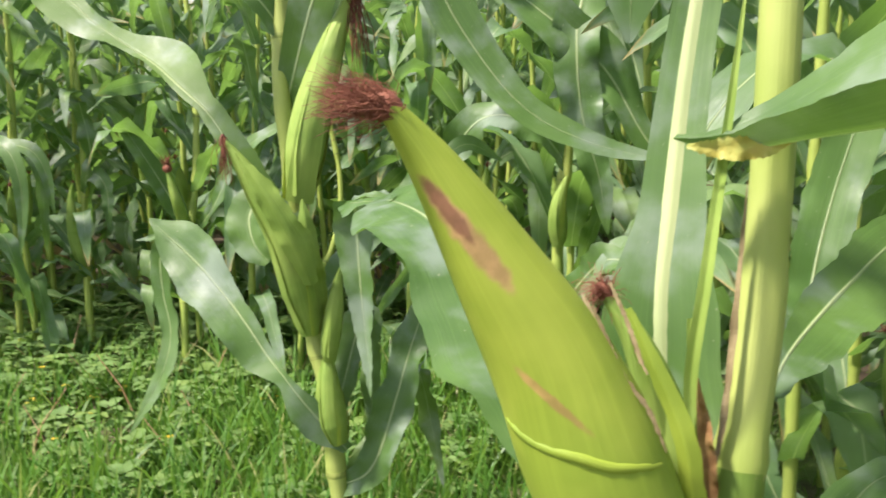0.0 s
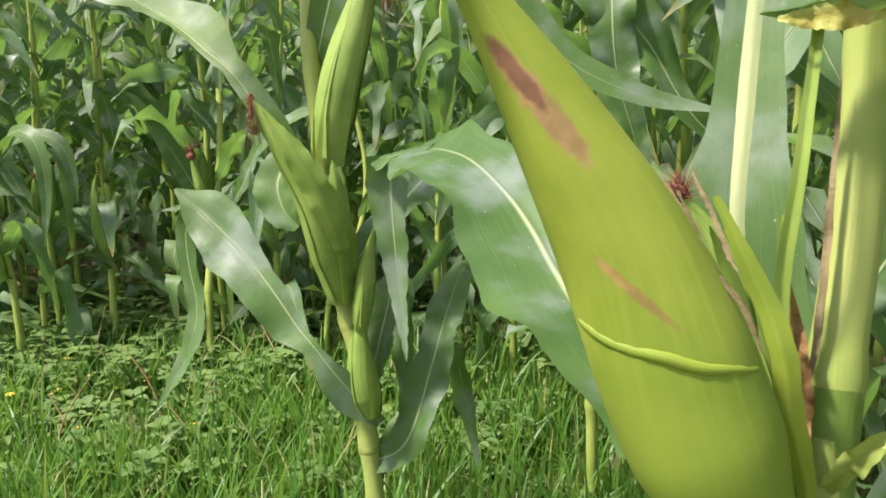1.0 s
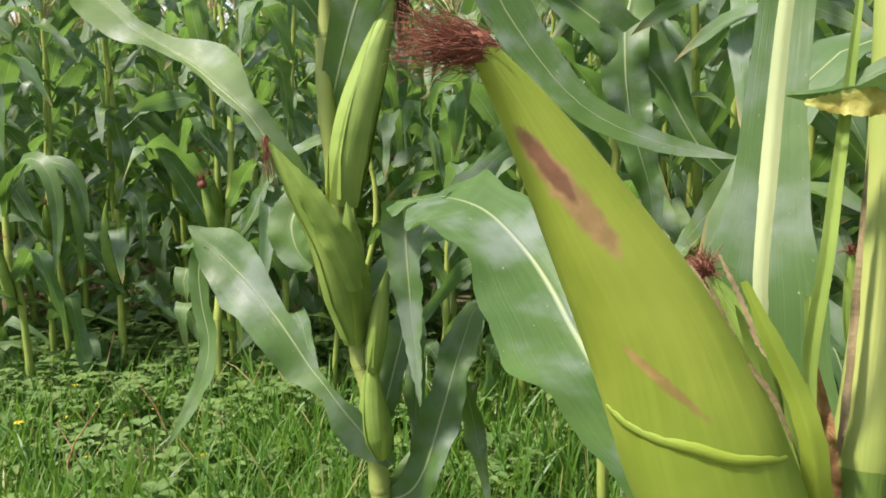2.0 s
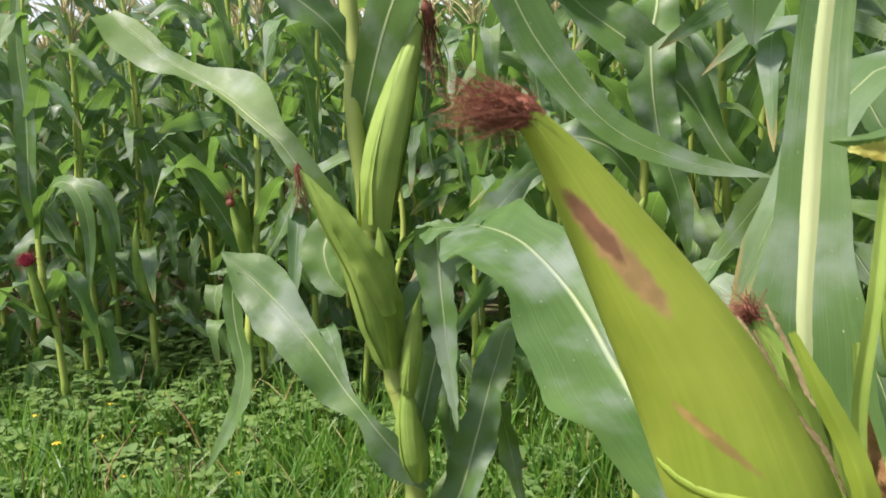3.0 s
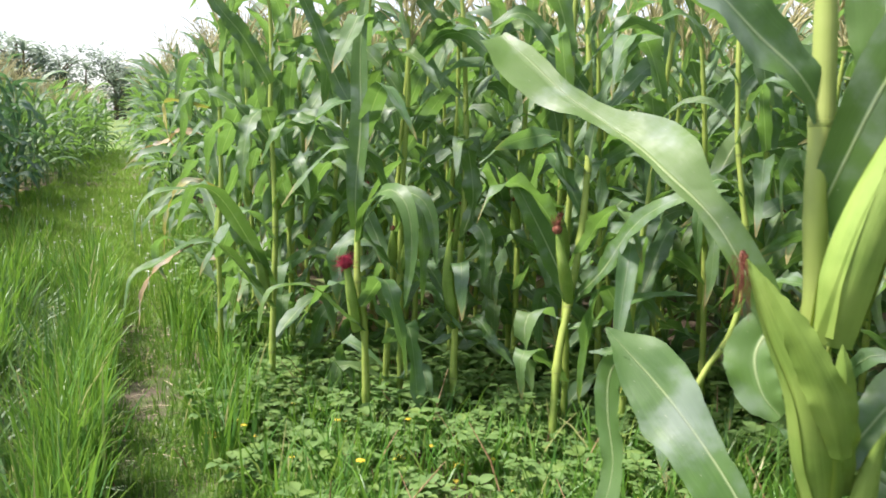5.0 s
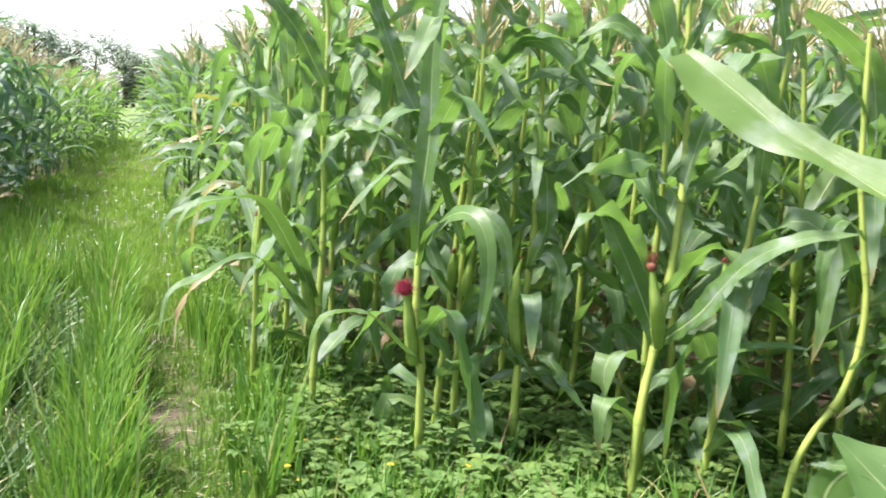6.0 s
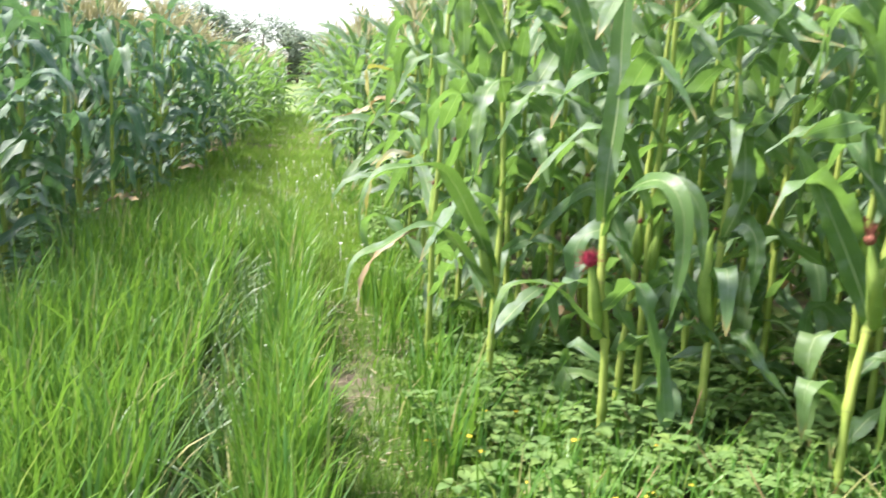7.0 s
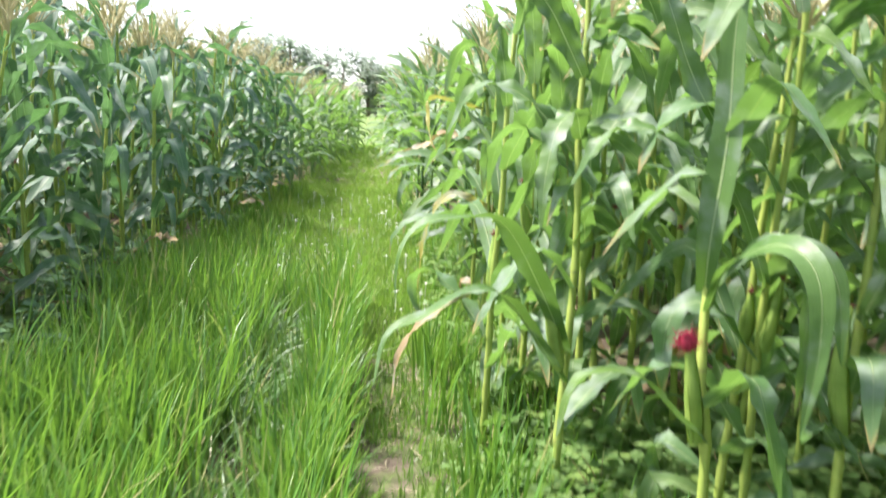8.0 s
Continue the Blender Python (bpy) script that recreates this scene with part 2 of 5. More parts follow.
def husk_material(name, deep, pale, stain=False):
    b = Build(name, 0.58, 0.35)
    u, v = b.uv()
    veins = b.noise("UV", (46, 1.2, 1), 1.0, 2)
    col = b.mix(b.span(b.noise("Object", (16, 16, 16), 1.0, 3), 0.3, 0.7), deep, pale)
    col = b.mix(b.math("MULTIPLY", b.span(veins, 0.4, 0.75), 0.2 if stain else 0.4), col, tuple(min(1, c * 1.35) for c in pale))
    if stain:
        # the lower husk is still green
        col = b.mix(b.math("MULTIPLY", b.span(v, 0.15, 0.55, 1.0, 0.0), 0.6), col, (0.155, 0.255, 0.028))
        # one long brown scar near the tip and a thin broken scratch below it, as places on the ear
        tc = b.node("ShaderNodeTexCoord")
        ragged = b.noise("Object", (90, 90, 90), 1.0, 4)
        for middle, way, half, thick, tone, amount in SCARS:
            rel = b.node("ShaderNodeVectorMath")
            rel.operation = "SUBTRACT"
            rel.inputs[1].default_value = middle
            b.link(tc.outputs["Object"], rel.inputs[0])
            flat = b.node("ShaderNodeVectorMath")
            flat.operation = "MULTIPLY"
            flat.inputs[1].default_value = (1.0, 0.12, 1.0)
            b.link(rel.outputs[0], flat.inputs[0])
            rel = flat
            along = b.node("ShaderNodeVectorMath")
            along.operation = "DOT_PRODUCT"
            along.inputs[1].default_value = Vector(way).normalized()
            b.link(rel.outputs[0], along.inputs[0])
            size = b.node("ShaderNodeVectorMath")
            size.operation = "LENGTH"
            b.link(rel.outputs[0], size.inputs[0])
            a2 = b.math("MULTIPLY", along.outputs["Value"], along.outputs["Value"])
            side = b.math("SQRT", b.math("MAXIMUM", b.math("SUBTRACT", b.math("MULTIPLY", size.outputs["Value"], size.outputs["Value"]), a2), 0.0))
            d = b.math("ADD", b.math("POWER", b.math("MULTIPLY", b.math("ABSOLUTE", along.outputs["Value"]), 1 / half), 3.0), b.math("MULTIPLY", side, 1 / thick))
            d = b.math("ADD", d, b.math("MULTIPLY", b.math("SUBTRACT", ragged, 0.5), 1.1))
            shade = b.mix(b.span(b.noise("Object", (60, 25, 60), 1.0, 4), 0.35, 0.7), tone, tuple(c * 1.75 for c in tone))
            col = b.mix(b.math("MULTIPLY", b.span(d, 0.6, 1.25, 1.0, 0.0), amount), col, shade)
    b.bump(veins, 0.3 if stain else 0.6, 0.0015)
    return b.finish(col, 0.15, (0.42, 0.50, 0.04))


HUSK = husk_material("maize_husk", (0.165, 0.27, 0.045), (0.265, 0.375, 0.078))
HUSK_GREEN = husk_material("maize_husk_green", (0.145, 0.24, 0.040), (0.24, 0.35, 0.07))
HUSK_NEAR = husk_material("maize_husk_yellowing", (0.230, 0.315, 0.032), (0.345, 0.420, 0.054), True)


def plain_material(name, a, c, size=20.0, rough=0.7, through=0.0, island=False):
    b = Build(name, rough, 0.3)
    col = b.mix(b.span(b.noise("Object", (size, size, size), 1.0, 4), 0.3, 0.7), a, c)
    col = b.mix(b.math("MULTIPLY", b.chance(island), 0.4), col, a)
    b.bump(b.noise("Object", (size * 6,) * 3, 1.0, 2), 0.5, 0.002)
    return b.finish(col, through, c)


SILK_BROWN = plain_material("silk_brown", (0.09, 0.028, 0.016), (0.22, 0.075, 0.04), 60)
SILK_RUST = plain_material("silk_rust", (0.15, 0.05, 0.03), (0.27, 0.105, 0.06), 60)
SILK_RED = plain_material("silk_red", (0.20, 0.012, 0.03), (0.40, 0.035, 0.07), 60)
TASSEL = plain_material("tassel_straw", (0.44, 0.40, 0.20), (0.60, 0.55, 0.30), 30, 0.7, 0.25)
BARK = plain_material("tree_bark", (0.10, 0.075, 0.05), (0.18, 0.14, 0.10), 3)
# far crowns: distance haze is put into this pale, greyish leaf colour
TREE_LEAF_HAZED = plain_material("tree_foliage_hazed", (0.20, 0.26, 0.19), (0.27, 0.33, 0.25), 0.5, 0.6, 0.55, True)


# ---- the lie of the land: s across the path, u along it ----
def su(s, u):
    return 0.697 * s - 0.717 * u, 0.717 * s + 0.697 * u


def across_along(x, y):
    return 0.697 * x + 0.717 * y, -0.717 * x + 0.697 * y


def left_edge(u):
    return -0.85 + 0.055 * u


def right_edge(u):
    return 1.72 - 0.006 * u


def ground_z(x, y):
    x, y = np.asarray(x, float), np.asarray(y, float)
    s, u = across_along(x, y)
    near = np.exp(-(np.hypot(x, y - 4) / 14) ** 2)
    z = 0.012 * np.sin(2.1 * x + 0.7 * y) + 0.010 * np.sin(3.7 * y - 1.3 * x + 1) + 0.006 * np.sin(9.1 * x + 4 * y)
    z = z - 0.05 * np.exp(-((s - 0.735 - 0.03 * np.sin(1.7 * u)) / 0.10) ** 2) - 0.02 * np.exp(-((s - 1.15) / 0.2) ** 2)
    return z * near


def steps(lo, hi, fine, far):
    mid = np.arange(lo, hi, fine)
    out = np.geomspace(fine, far, 28)
    return np.r_[lo - np.cumsum(out)[::-1], mid, hi + np.cumsum(out)]


gx, gy = np.meshgrid(steps(-9, 5, 0.11, 420), steps(-3, 12, 0.11, 420))
b = Build("soil_and_turf", 0.9, 0.2)
tcoord = b.node("ShaderNodeTexCoord")
dots = []
for way in ((0.697, 0.717, 0), (-0.717, 0.697, 0)):
    vm = b.node("ShaderNodeVectorMath")
    vm.operation = "DOT_PRODUCT"
    vm.inputs[1].default_value = way
    b.link(tcoord.outputs["Object"], vm.inputs[0])
    dots.append(vm.outputs["Value"])
n_big, n_mid, n_fine = b.noise("Object", (0.9,) * 3, 1.0, 4), b.noise("Object", (6,) * 3, 1.0, 5), b.noise("Object", (60,) * 3, 1.0, 4)
soil = b.mix(b.span(n_mid, 0.3, 0.7), (0.075, 0.055, 0.038), (0.150, 0.115, 0.080))
soil = b.mix(b.math("MULTIPLY", b.span(n_fine, 0.5, 0.75), 0.5), soil, (0.19, 0.155, 0.115))
turf = b.mix(b.span(n_mid, 0.35, 0.65), (0.065, 0.100, 0.028), (0.105, 0.150, 0.042))
far_turf = b.mix(b.span(n_big, 0.3, 0.7), (0.10, 0.165, 0.045), (0.17, 0.23, 0.065))
trod = b.span(b.math("ADD", b.math("ABSOLUTE", b.math("SUBTRACT", dots[0], 1.15)), b.math("MULTIPLY", n_mid, 0.8)), 0.40, 0.62, 1.0, 0.0)
trod = b.math("MULTIPLY", trod, b.span(b.math("ABSOLUTE", b.math("SUBTRACT", dots[1], 4.1)), 0.15, 0.75, 1.0, 0.10))
cover = b.span(b.math("ADD", n_big, b.math("MULTIPLY", n_mid, 0.4)), 0.62, 0.8)
gcol = b.mix(cover, soil, turf)
gcol = b.mix(trod, gcol, b.mix(n_mid, (0.120, 0.095, 0.068), (0.19, 0.155, 0.115)))
gcol = b.mix(b.span(dots[1], 14, 27), gcol, far_turf)
b.bump(b.math("ADD", n_mid, b.math("MULTIPLY", n_fine, 0.5)), 0.8, 0.02)
SOIL = b.finish(gcol)
ground = part("ground", grid(np.stack([gx, gy, ground_z(gx, gy)], -1), np.stack([gx, gy], -1)), SOIL)
tagged(ground, "bare brown soil and thin turf between maize rows", "ground", kind="structure")


# ---- grass and weeds ----
def grass_material(name, deep, pale, tip, through=0.4):
    b = Build(name, 0.42, 0.4)
    u, v = b.uv()
    r = b.chance(True)
    col = b.mix(r, deep, pale)
    col = b.mix(b.math("MULTIPLY", b.span(v, 0.8, 1.0), 0.5), col, tip)
    col = b.mix(b.math("MULTIPLY", b.span(r, 0.93, 0.95), 0.8), col, (0.40, 0.36, 0.16))
    return b.finish(col, through, b.mix(0.6, col, (0.27, 0.50, 0.05)))


GRASS = grass_material("grass_blades", (0.044, 0.135, 0.020), (0.120, 0.262, 0.038), (0.32, 0.46, 0.07), 0.36)
GRASS_DROOP = grass_material("grass_blades_drooping", (0.060, 0.135, 0.040), (0.125, 0.215, 0.075), (0.26, 0.30, 0.14), 0.2)
GRASS_TURF = grass_material("grass_blades_turf", (0.120, 0.230, 0.030), (0.230, 0.350, 0.055), (0.36, 0.42, 0.10), 0.45)
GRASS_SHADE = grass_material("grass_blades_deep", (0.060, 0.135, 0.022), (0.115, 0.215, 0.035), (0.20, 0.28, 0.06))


def grass_clump(rng, blades, height, spread, width, lean=0.5):
    out = []
    for _ in range(blades):
        az, L = rng.uniform(0, 2 * np.pi), height * rng.uniform(0.55, 1.1)
        tilt, bend = rng.uniform(0.02, lean), rng.uniform(0.05, 1.1) ** 1.6
        v = np.linspace(0, 1, 5)
        e = np.pi / 2 - tilt - bend * v**1.8
        d = L / 4
        hz = np.r_[0, np.cumsum(np.cos((e[1:] + e[:-1]) / 2) * d)]
        z = np.r_[0, np.cumsum(np.sin((e[1:] + e[:-1]) / 2) * d)] - 0.01
        r, a0 = spread * np.sqrt(rng.uniform()), rng.uniform(0, 2 * np.pi)
        P = np.stack([r * np.cos(a0) + hz * np.cos(az), r * np.sin(a0) + hz * np.sin(az), z], 1)
        w = width * rng.uniform(0.7, 1.2) * np.array([0.7, 1.0, 0.9, 0.6, 0.08])
        out.append(ribbon(P, (-np.cos(az), -np.sin(az), 1.2), w, across=2, fold=0.0, twist=rng.uniform(-1, 1)))
    return join(out)


def scatter(templates, xy, rng, lo=0.75, hi=1.25):
    out = []
    for x, y in xy:
        V, F, U = templates[rng.integers(len(templates))]
        a, k = rng.uniform(0, 2 * np.pi), rng.uniform(lo, hi)
        R = np.array([[np.cos(a), -np.sin(a), 0], [np.sin(a), np.cos(a), 0], [0, 0, 1]]) * k
        out.append((V @ R.T + [x, y, float(ground_z(x, y))], F, U))
    return join(out)


def strip_points(rng, count, s0, s1, u0, u1):
    return [su(rng.uniform(s0, s1), u) for u in u0 + (u1 - u0) * rng.uniform(0, 1, count) ** 1.25]


rng = np.random.default_rng(5)
tall = [grass_clump(rng, 12, 0.43, 0.05, 0.0092, 0.24) for _ in range(12)]
mid = [grass_clump(rng, 12, 0.25, 0.06, 0.0075, 0.6) for _ in range(10)]
low = [grass_clump(rng, 12, 0.09, 0.07, 0.005, 1.2) for _ in range(8)]
coarse = [grass_clump(rng, 10, 0.26, 0.12, 0.016, 0.6) for _ in range(8)]
droop = [grass_clump(rng, 10, 0.36, 0.05, 0.0095, 1.0) for _ in range(10)]


def trough(p):
    s, u = across_along(*p)
    return abs(s - 0.735 - 0.03 * math.sin(1.7 * u)) < 0.15 and u < 5.8


xy = [p for p in strip_points(rng, 740, -0.22, 1.0, 2.2, 6.2) if not trough(p)]
xy += strip_points(rng, 150, 0.89, 1.02, 2.6, 6.6) + strip_points(rng, 90, -0.3, 0.5, 5.8, 7.4) + strip_points(rng, 10, 1.36, 1.55, 3.0, 3.7) + strip_points(rng, 12, 1.35, 1.6, 4.4, 5.4)
part_grass = part("tall_grass", scatter(tall, xy, rng), GRASS)
tagged(part_grass, "tall bright green grass along the field path", "grass", kind="stuff")
xy = strip_points(rng, 60, 0.54, 0.60, 2.3, 5.8) + strip_points(rng, 30, 0.86, 0.90, 2.6, 5.8) + strip_points(rng, 90, 0.62, 0.84, 2.4, 6.0) + strip_points(rng, 50, -0.2, 0.9, 4.5, 7.5)
tagged(part("drooping_grass", scatter(droop, xy, rng), GRASS_DROOP), "arching grass drooping over the dark hollow", "grass", kind="stuff")
xy = strip_points(rng, 5200, -0.3, 1.6, 5.4, 15)
tagged(part("path_turf", scatter(low, xy, rng, 0.8, 1.3), GRASS_TURF), "low yellowish green turf along the path", "grass", kind="stuff")
xy = strip_points(rng, 130, -0.4, 0.2, 5, 14) + strip_points(rng, 70, -0.2, 1.0, 6.5, 10) + strip_points(rng, 240, 1.5, 1.9, 2.5, 12)
xy += [(rng.uniform(-1.6, 1.7), rng.uniform(1.5, 3.9)) for _ in range(1150)]
xy = [p for p in xy if (across_along(*p)[0] > 1.5 or across_along(*p)[1] > 3.5) and (not (-1.4 < p[0] < 0 and 3.0 < p[1] < 3.95) or rng.uniform() < 0.4)]
tagged(part("verge_grass", scatter(mid, xy, rng), GRASS), "loose green grass at the edge of the maize", "grass", kind="stuff")
xy = strip_points(rng, 2700, 0.95, 1.7, 2.2, 14) + [(rng.uniform(-1.8, 2.2), rng.uniform(1.3, 5.2)) for _ in range(1500)] + strip_points(rng, 500, -1.2, 0.0, 4, 12)
xy = [p for p in xy if math.hypot((across_along(*p)[0] - 1.17) / 0.13, (across_along(*p)[1] - 4.1) / 0.30) > 1 or rng.uniform() < 0.3]
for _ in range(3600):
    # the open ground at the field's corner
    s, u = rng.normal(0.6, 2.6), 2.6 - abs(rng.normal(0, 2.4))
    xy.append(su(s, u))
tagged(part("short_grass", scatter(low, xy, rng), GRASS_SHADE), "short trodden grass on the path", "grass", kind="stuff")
xy = strip_points(rng, 1700, 0.0, 1.65, 11, 30)
tagged(part("far_grass", scatter(coarse, xy, rng, 0.3, 0.55), GRASS_TURF), "grass covering the far part of the path", "grass", kind="stuff")

WEED = leaf_material("weed_leaf", (0.085, 0.170, 0.042), (0.155, 0.255, 0.068), (0.19, 0.31, 0.09), island=True, through=0.32, glow=(0.18, 0.38, 0.06), rough=0.6, specks=False, dry=0.25, dust_sheen=0.06)
WEED_DEEP = leaf_material("weed_leaf_bluish", (0.060, 0.135, 0.055), (0.105, 0.200, 0.085), (0.17, 0.26, 0.12), through=0.25, rough=0.5, specks=False, dry=0.1, dust_sheen=0.12)
WEED_STEM = plain_material("weed_stem", (0.12, 0.17, 0.05), (0.22, 0.22, 0.09), 40)
YELLOW = plain_material("yellowed_leaf", (0.62, 0.50, 0.05), (0.75, 0.62, 0.10), 30, 0.6, 0.3)


def weed_leaf(rng, at, az, L, slim=0.52):
    v = np.linspace(0, 1, 6)
    e = rng.uniform(0.3, 0.7) - rng.uniform(0.5, 1.2) * v
    hz, z = np.cumsum(np.cos(e)) * L / 6, np.cumsum(np.sin(e)) * L / 6
    P = np.asarray(at) + np.stack([hz * np.cos(az), hz * np.sin(az), z], 1)
    w = L * slim * np.array([0.10, 0.75, 1.0, 0.85, 0.5, 0.04])
    return ribbon(P, (0, 0, 1), w, across=5, fold=0.22, wave=0.08, waves=2)


def weed(rng, height, fingers=0, slim=0.52):
    """Stem and leaves of one weed, as geometry."""
    lean = rng.normal(0, 0.08, 2)
    P = np.stack([lean[0] * np.linspace(0, 1, 5) ** 2, lean[1] * np.linspace(0, 1, 5) ** 2, np.linspace(-0.01, height, 5)], 1)
    leaves = []
    for k in range(5):
        f = 0.3 + 0.7 * k / 4
        at = [lean[0] * f * f, lean[1] * f * f, height * f]
        for q in range(2 if k < 4 else 4):
            az = k * 1.6 + q * (np.pi if k < 4 else np.pi / 2) + rng.normal(0, 0.3)
            L = rng.uniform(0.046, 0.078) * (1.15 - 0.3 * f)
            if fingers:
                # a leaf of several narrow leaflets on a short stalk
                hub = np.array(at) + 0.02 * np.array([np.cos(az), np.sin(az), 0.3])
                leaves.append(join([tube(np.stack([at, (hub + at) / 2, hub]), [0.001] * 3, 4)] + [weed_leaf(rng, hub, az + d + rng.normal(0, 0.1), L * (1 - 0.12 * abs(d)), 0.62) for d in np.linspace(-1.35, 1.35, fingers)]))
            else:
                leaves.append(weed_leaf(rng, at, az, L, slim))
    return tube(P, np.linspace(0.003, 0.0015, 5), 5), leaves


weeds = []
for k in range(8):
    fingers = (0, 3, 0, 3)[k % 4]
    stem, leaves = weed(rng, rng.uniform(0.15, 0.26), fingers, (0.72, 0.4, 0.6, 0.4)[k % 4])
    w0 = thing("weed", 0, 0, 0, "small green weed with leaves of narrow leaflets" if fingers else "small broadleaf weed with pointed green leaves", "weed", "weeds at the field edge")
    part("stem", stem, WEED_STEM, w0)
    for i, lf in enumerate(leaves):
        part("leaf", lf, YELLOW if k % 3 == 0 and i == 1 else WEED_DEEP if k == 7 else WEED, w0, "yellowed leaf" if k % 3 == 0 and i == 1 else "")
    weeds.append(w0)
spots = [(x, 3.25 + 0.10 * (x + 1.3) + rng.uniform(0, 0.62)) for x in rng.uniform(-1.35, -0.15, 72)] + [(rng.uniform(0.2, 1.1), rng.uniform(2.5, 3.6)) for _ in range(10)]
spots += [su(rng.uniform(1.58, 1.80), rng.uniform(3.6, 5.5)) for _ in range(22)] + [su(rng.uniform(-0.62, -0.22), rng.uniform(4.2, 7.4)) for _ in range(34)]
deep_set = False
for k, (x, y) in enumerate(spots):
    big = rng.uniform(1.0, 1.5) if x < -3 else rng.uniform(0.7, 1.02) * (1.0 if y < 3.45 else 0.9)
    m = Matrix.LocRotScale((x, y, float(ground_z(x, y))), Euler((0, 0, rng.uniform(0, 6.28))), Vector((big, big, big)))
    if k < 7 or x < -3 and not deep_set:
        deep_set = x < -3
        weeds[7 if deep_set else k].matrix_basis = m
    else:
        copy_thing(weeds[7 if x < -3 else k % 7], m)
small = [join([tube(np.array([[0, 0, 0], [0, 0, 0.05], [0, 0, 0.1]]), [0.002] * 3, 4)] + weed(rng, rng.uniform(0.06, 0.15), k % 2 * 3, 0.5)[1][:8]) for k in range(8)]
xy = [(rng.uniform(-1.7, 1.6), rng.uniform(2.6, 5.4)) for _ in range(520)] + [(rng.uniform(-1.7, 0.4), rng.uniform(3.6, 4.9)) for _ in range(560)] + strip_points(rng, 260, 1.5, 2.2, 3.8, 12) + strip_points(rng, 200, -1.2, -0.1, 5, 12)
xy = [p for p in xy if across_along(*p)[0] > 1.5 or across_along(*p)[0] < 0]
tagged(part("undergrowth", scatter(small, xy, rng), WEED), "low leafy undergrowth beneath the maize", "weeds", kind="stuff")
PETAL = plain_material("white_petal", (0.70, 0.70, 0.66), (0.82, 0.82, 0.78), 40, 0.6, 0.2)
petals = []
for _ in range(4):
    q = [ribbon(np.array([[0, 0, 0.08], [0.005 * math.cos(a), 0.005 * math.sin(a), 0.083], [0.011 * math.cos(a), 0.011 * math.sin(a), 0.081]]), (0, 0, 1), np.array([0.003, 0.006, 0.002]), 2, 0) for a in np.linspace(0, 6.28, 6)[:5]]
    petals.append(join(q + [tube(np.array([[0, 0, -0.005], [0.002, 0, 0.04], [0, 0, 0.08]]), [0.0012] * 3, 4)]))
tagged(part("white_flowers", scatter(petals, strip_points(rng, 150, 0.2, 1.5, 6, 13), rng, 0.8, 1.8), PETAL), "tiny white flowers among the path grass", "flowers", kind="stuff")

# yellow flowers and dry stems among the weeds
BLOOM = plain_material("yellow_petal", (0.62, 0.44, 0.03), (0.70, 0.54, 0.06), 40, 0.6, 0.25)
blooms = []
for _ in range(4):
    q = [ribbon(np.array([[0, 0, 0.13], [0.006 * math.cos(a), 0.006 * math.sin(a), 0.134], [0.013 * math.cos(a), 0.013 * math.sin(a), 0.131]]), (0, 0, 1), np.array([0.004, 0.010, 0.005]), 3, 0.1) for a in np.linspace(0, 6.28, 8)[:7]]
    blooms.append(join(q))
tagged(part("yellow_flowers", scatter(blooms, [(rng.uniform(-1.3, 0.2), rng.uniform(2.9, 3.7)) for _ in range(16)], rng, 0.7, 1.2), BLOOM), "small yellow flowers among the weeds", "flowers", kind="stuff")
sticks = []
for _ in range(5):
    a, L = rng.uniform(0, 6.28), rng.uniform(0.14, 0.26)
    P = np.array([[0, 0, 0], [0.2 * L * math.cos(a), 0.2 * L * math.sin(a), 0.5 * L], [0.5 * L * math.cos(a), 0.5 * L * math.sin(a), 0.9 * L]])
    sticks.append(tube(P, [0.003, 0.0025, 0.001], 5))
DRY_STEM = plain_material("dry_stem", (0.26, 0.14, 0.07), (0.42, 0.30, 0.16), 40)
tagged(part("dry_stems", scatter(sticks, [(rng.uniform(-1.5, 0.6), rng.uniform(2.9, 4.3)) for _ in range(46)], rng), DRY_STEM), "thin dry reddish brown stems among weeds", "dry stems", kind="stuff")
straws = [tube(np.array([[-0.03, 0, 0.012], [0, 0.004, 0.016], [0.035, -0.003, 0.010]]) * k, [0.0012 * k] * 3, 4) for k in (0.6, 1.0, 1.5)]
STRAW = plain_material("straw_bits", (0.45, 0.38, 0.24), (0.65, 0.58, 0.42), 40)
tagged(part("straw_litter", scatter(straws, strip_points(rng, 150, 1.0, 1.4, 3.0, 6.0), rng), STRAW), "pale straw bits lying on the path", "straw", kind="stuff")


# ---- maize ----
def leaf_path(rng, z0, az, L, rise, bend, n=13, drift=0.0, power=1.5):
    v = np.linspace(0, 1, n)
    if power > 0:
        e = rise - bend * v**power
    else:
        kink = rng.choice([0.4, 0.4, 0.14])
        k = np.clip((v + power + kink / 2) / kink, 0, 1)
        e = rise - 0.25 * bend * v - 0.75 * bend * k * k * (3 - 2 * k)
    a = az + drift * v
    d = L / (n - 1)
    em, am = (e[1:] + e[:-1]) / 2, (a[1:] + a[:-1]) / 2
    steps3 = np.stack([np.cos(em) * np.cos(am), np.cos(em) * np.sin(am), np.sin(em)], 1) * d
    return np.concatenate([[[0, 0, 0]], np.cumsum(steps3, 0)]) + [0.008 * np.cos(az), 0.008 * np.sin(az), z0]


def blade_face(P, az):
    """The upper side of an arching blade looks up and back over the arch."""
    T = unit(np.gradient(P, axis=0))
    side = np.array([-np.sin(az), np.cos(az), 0.0])
    return np.cross(np.broadcast_to(side, T.shape), -T)


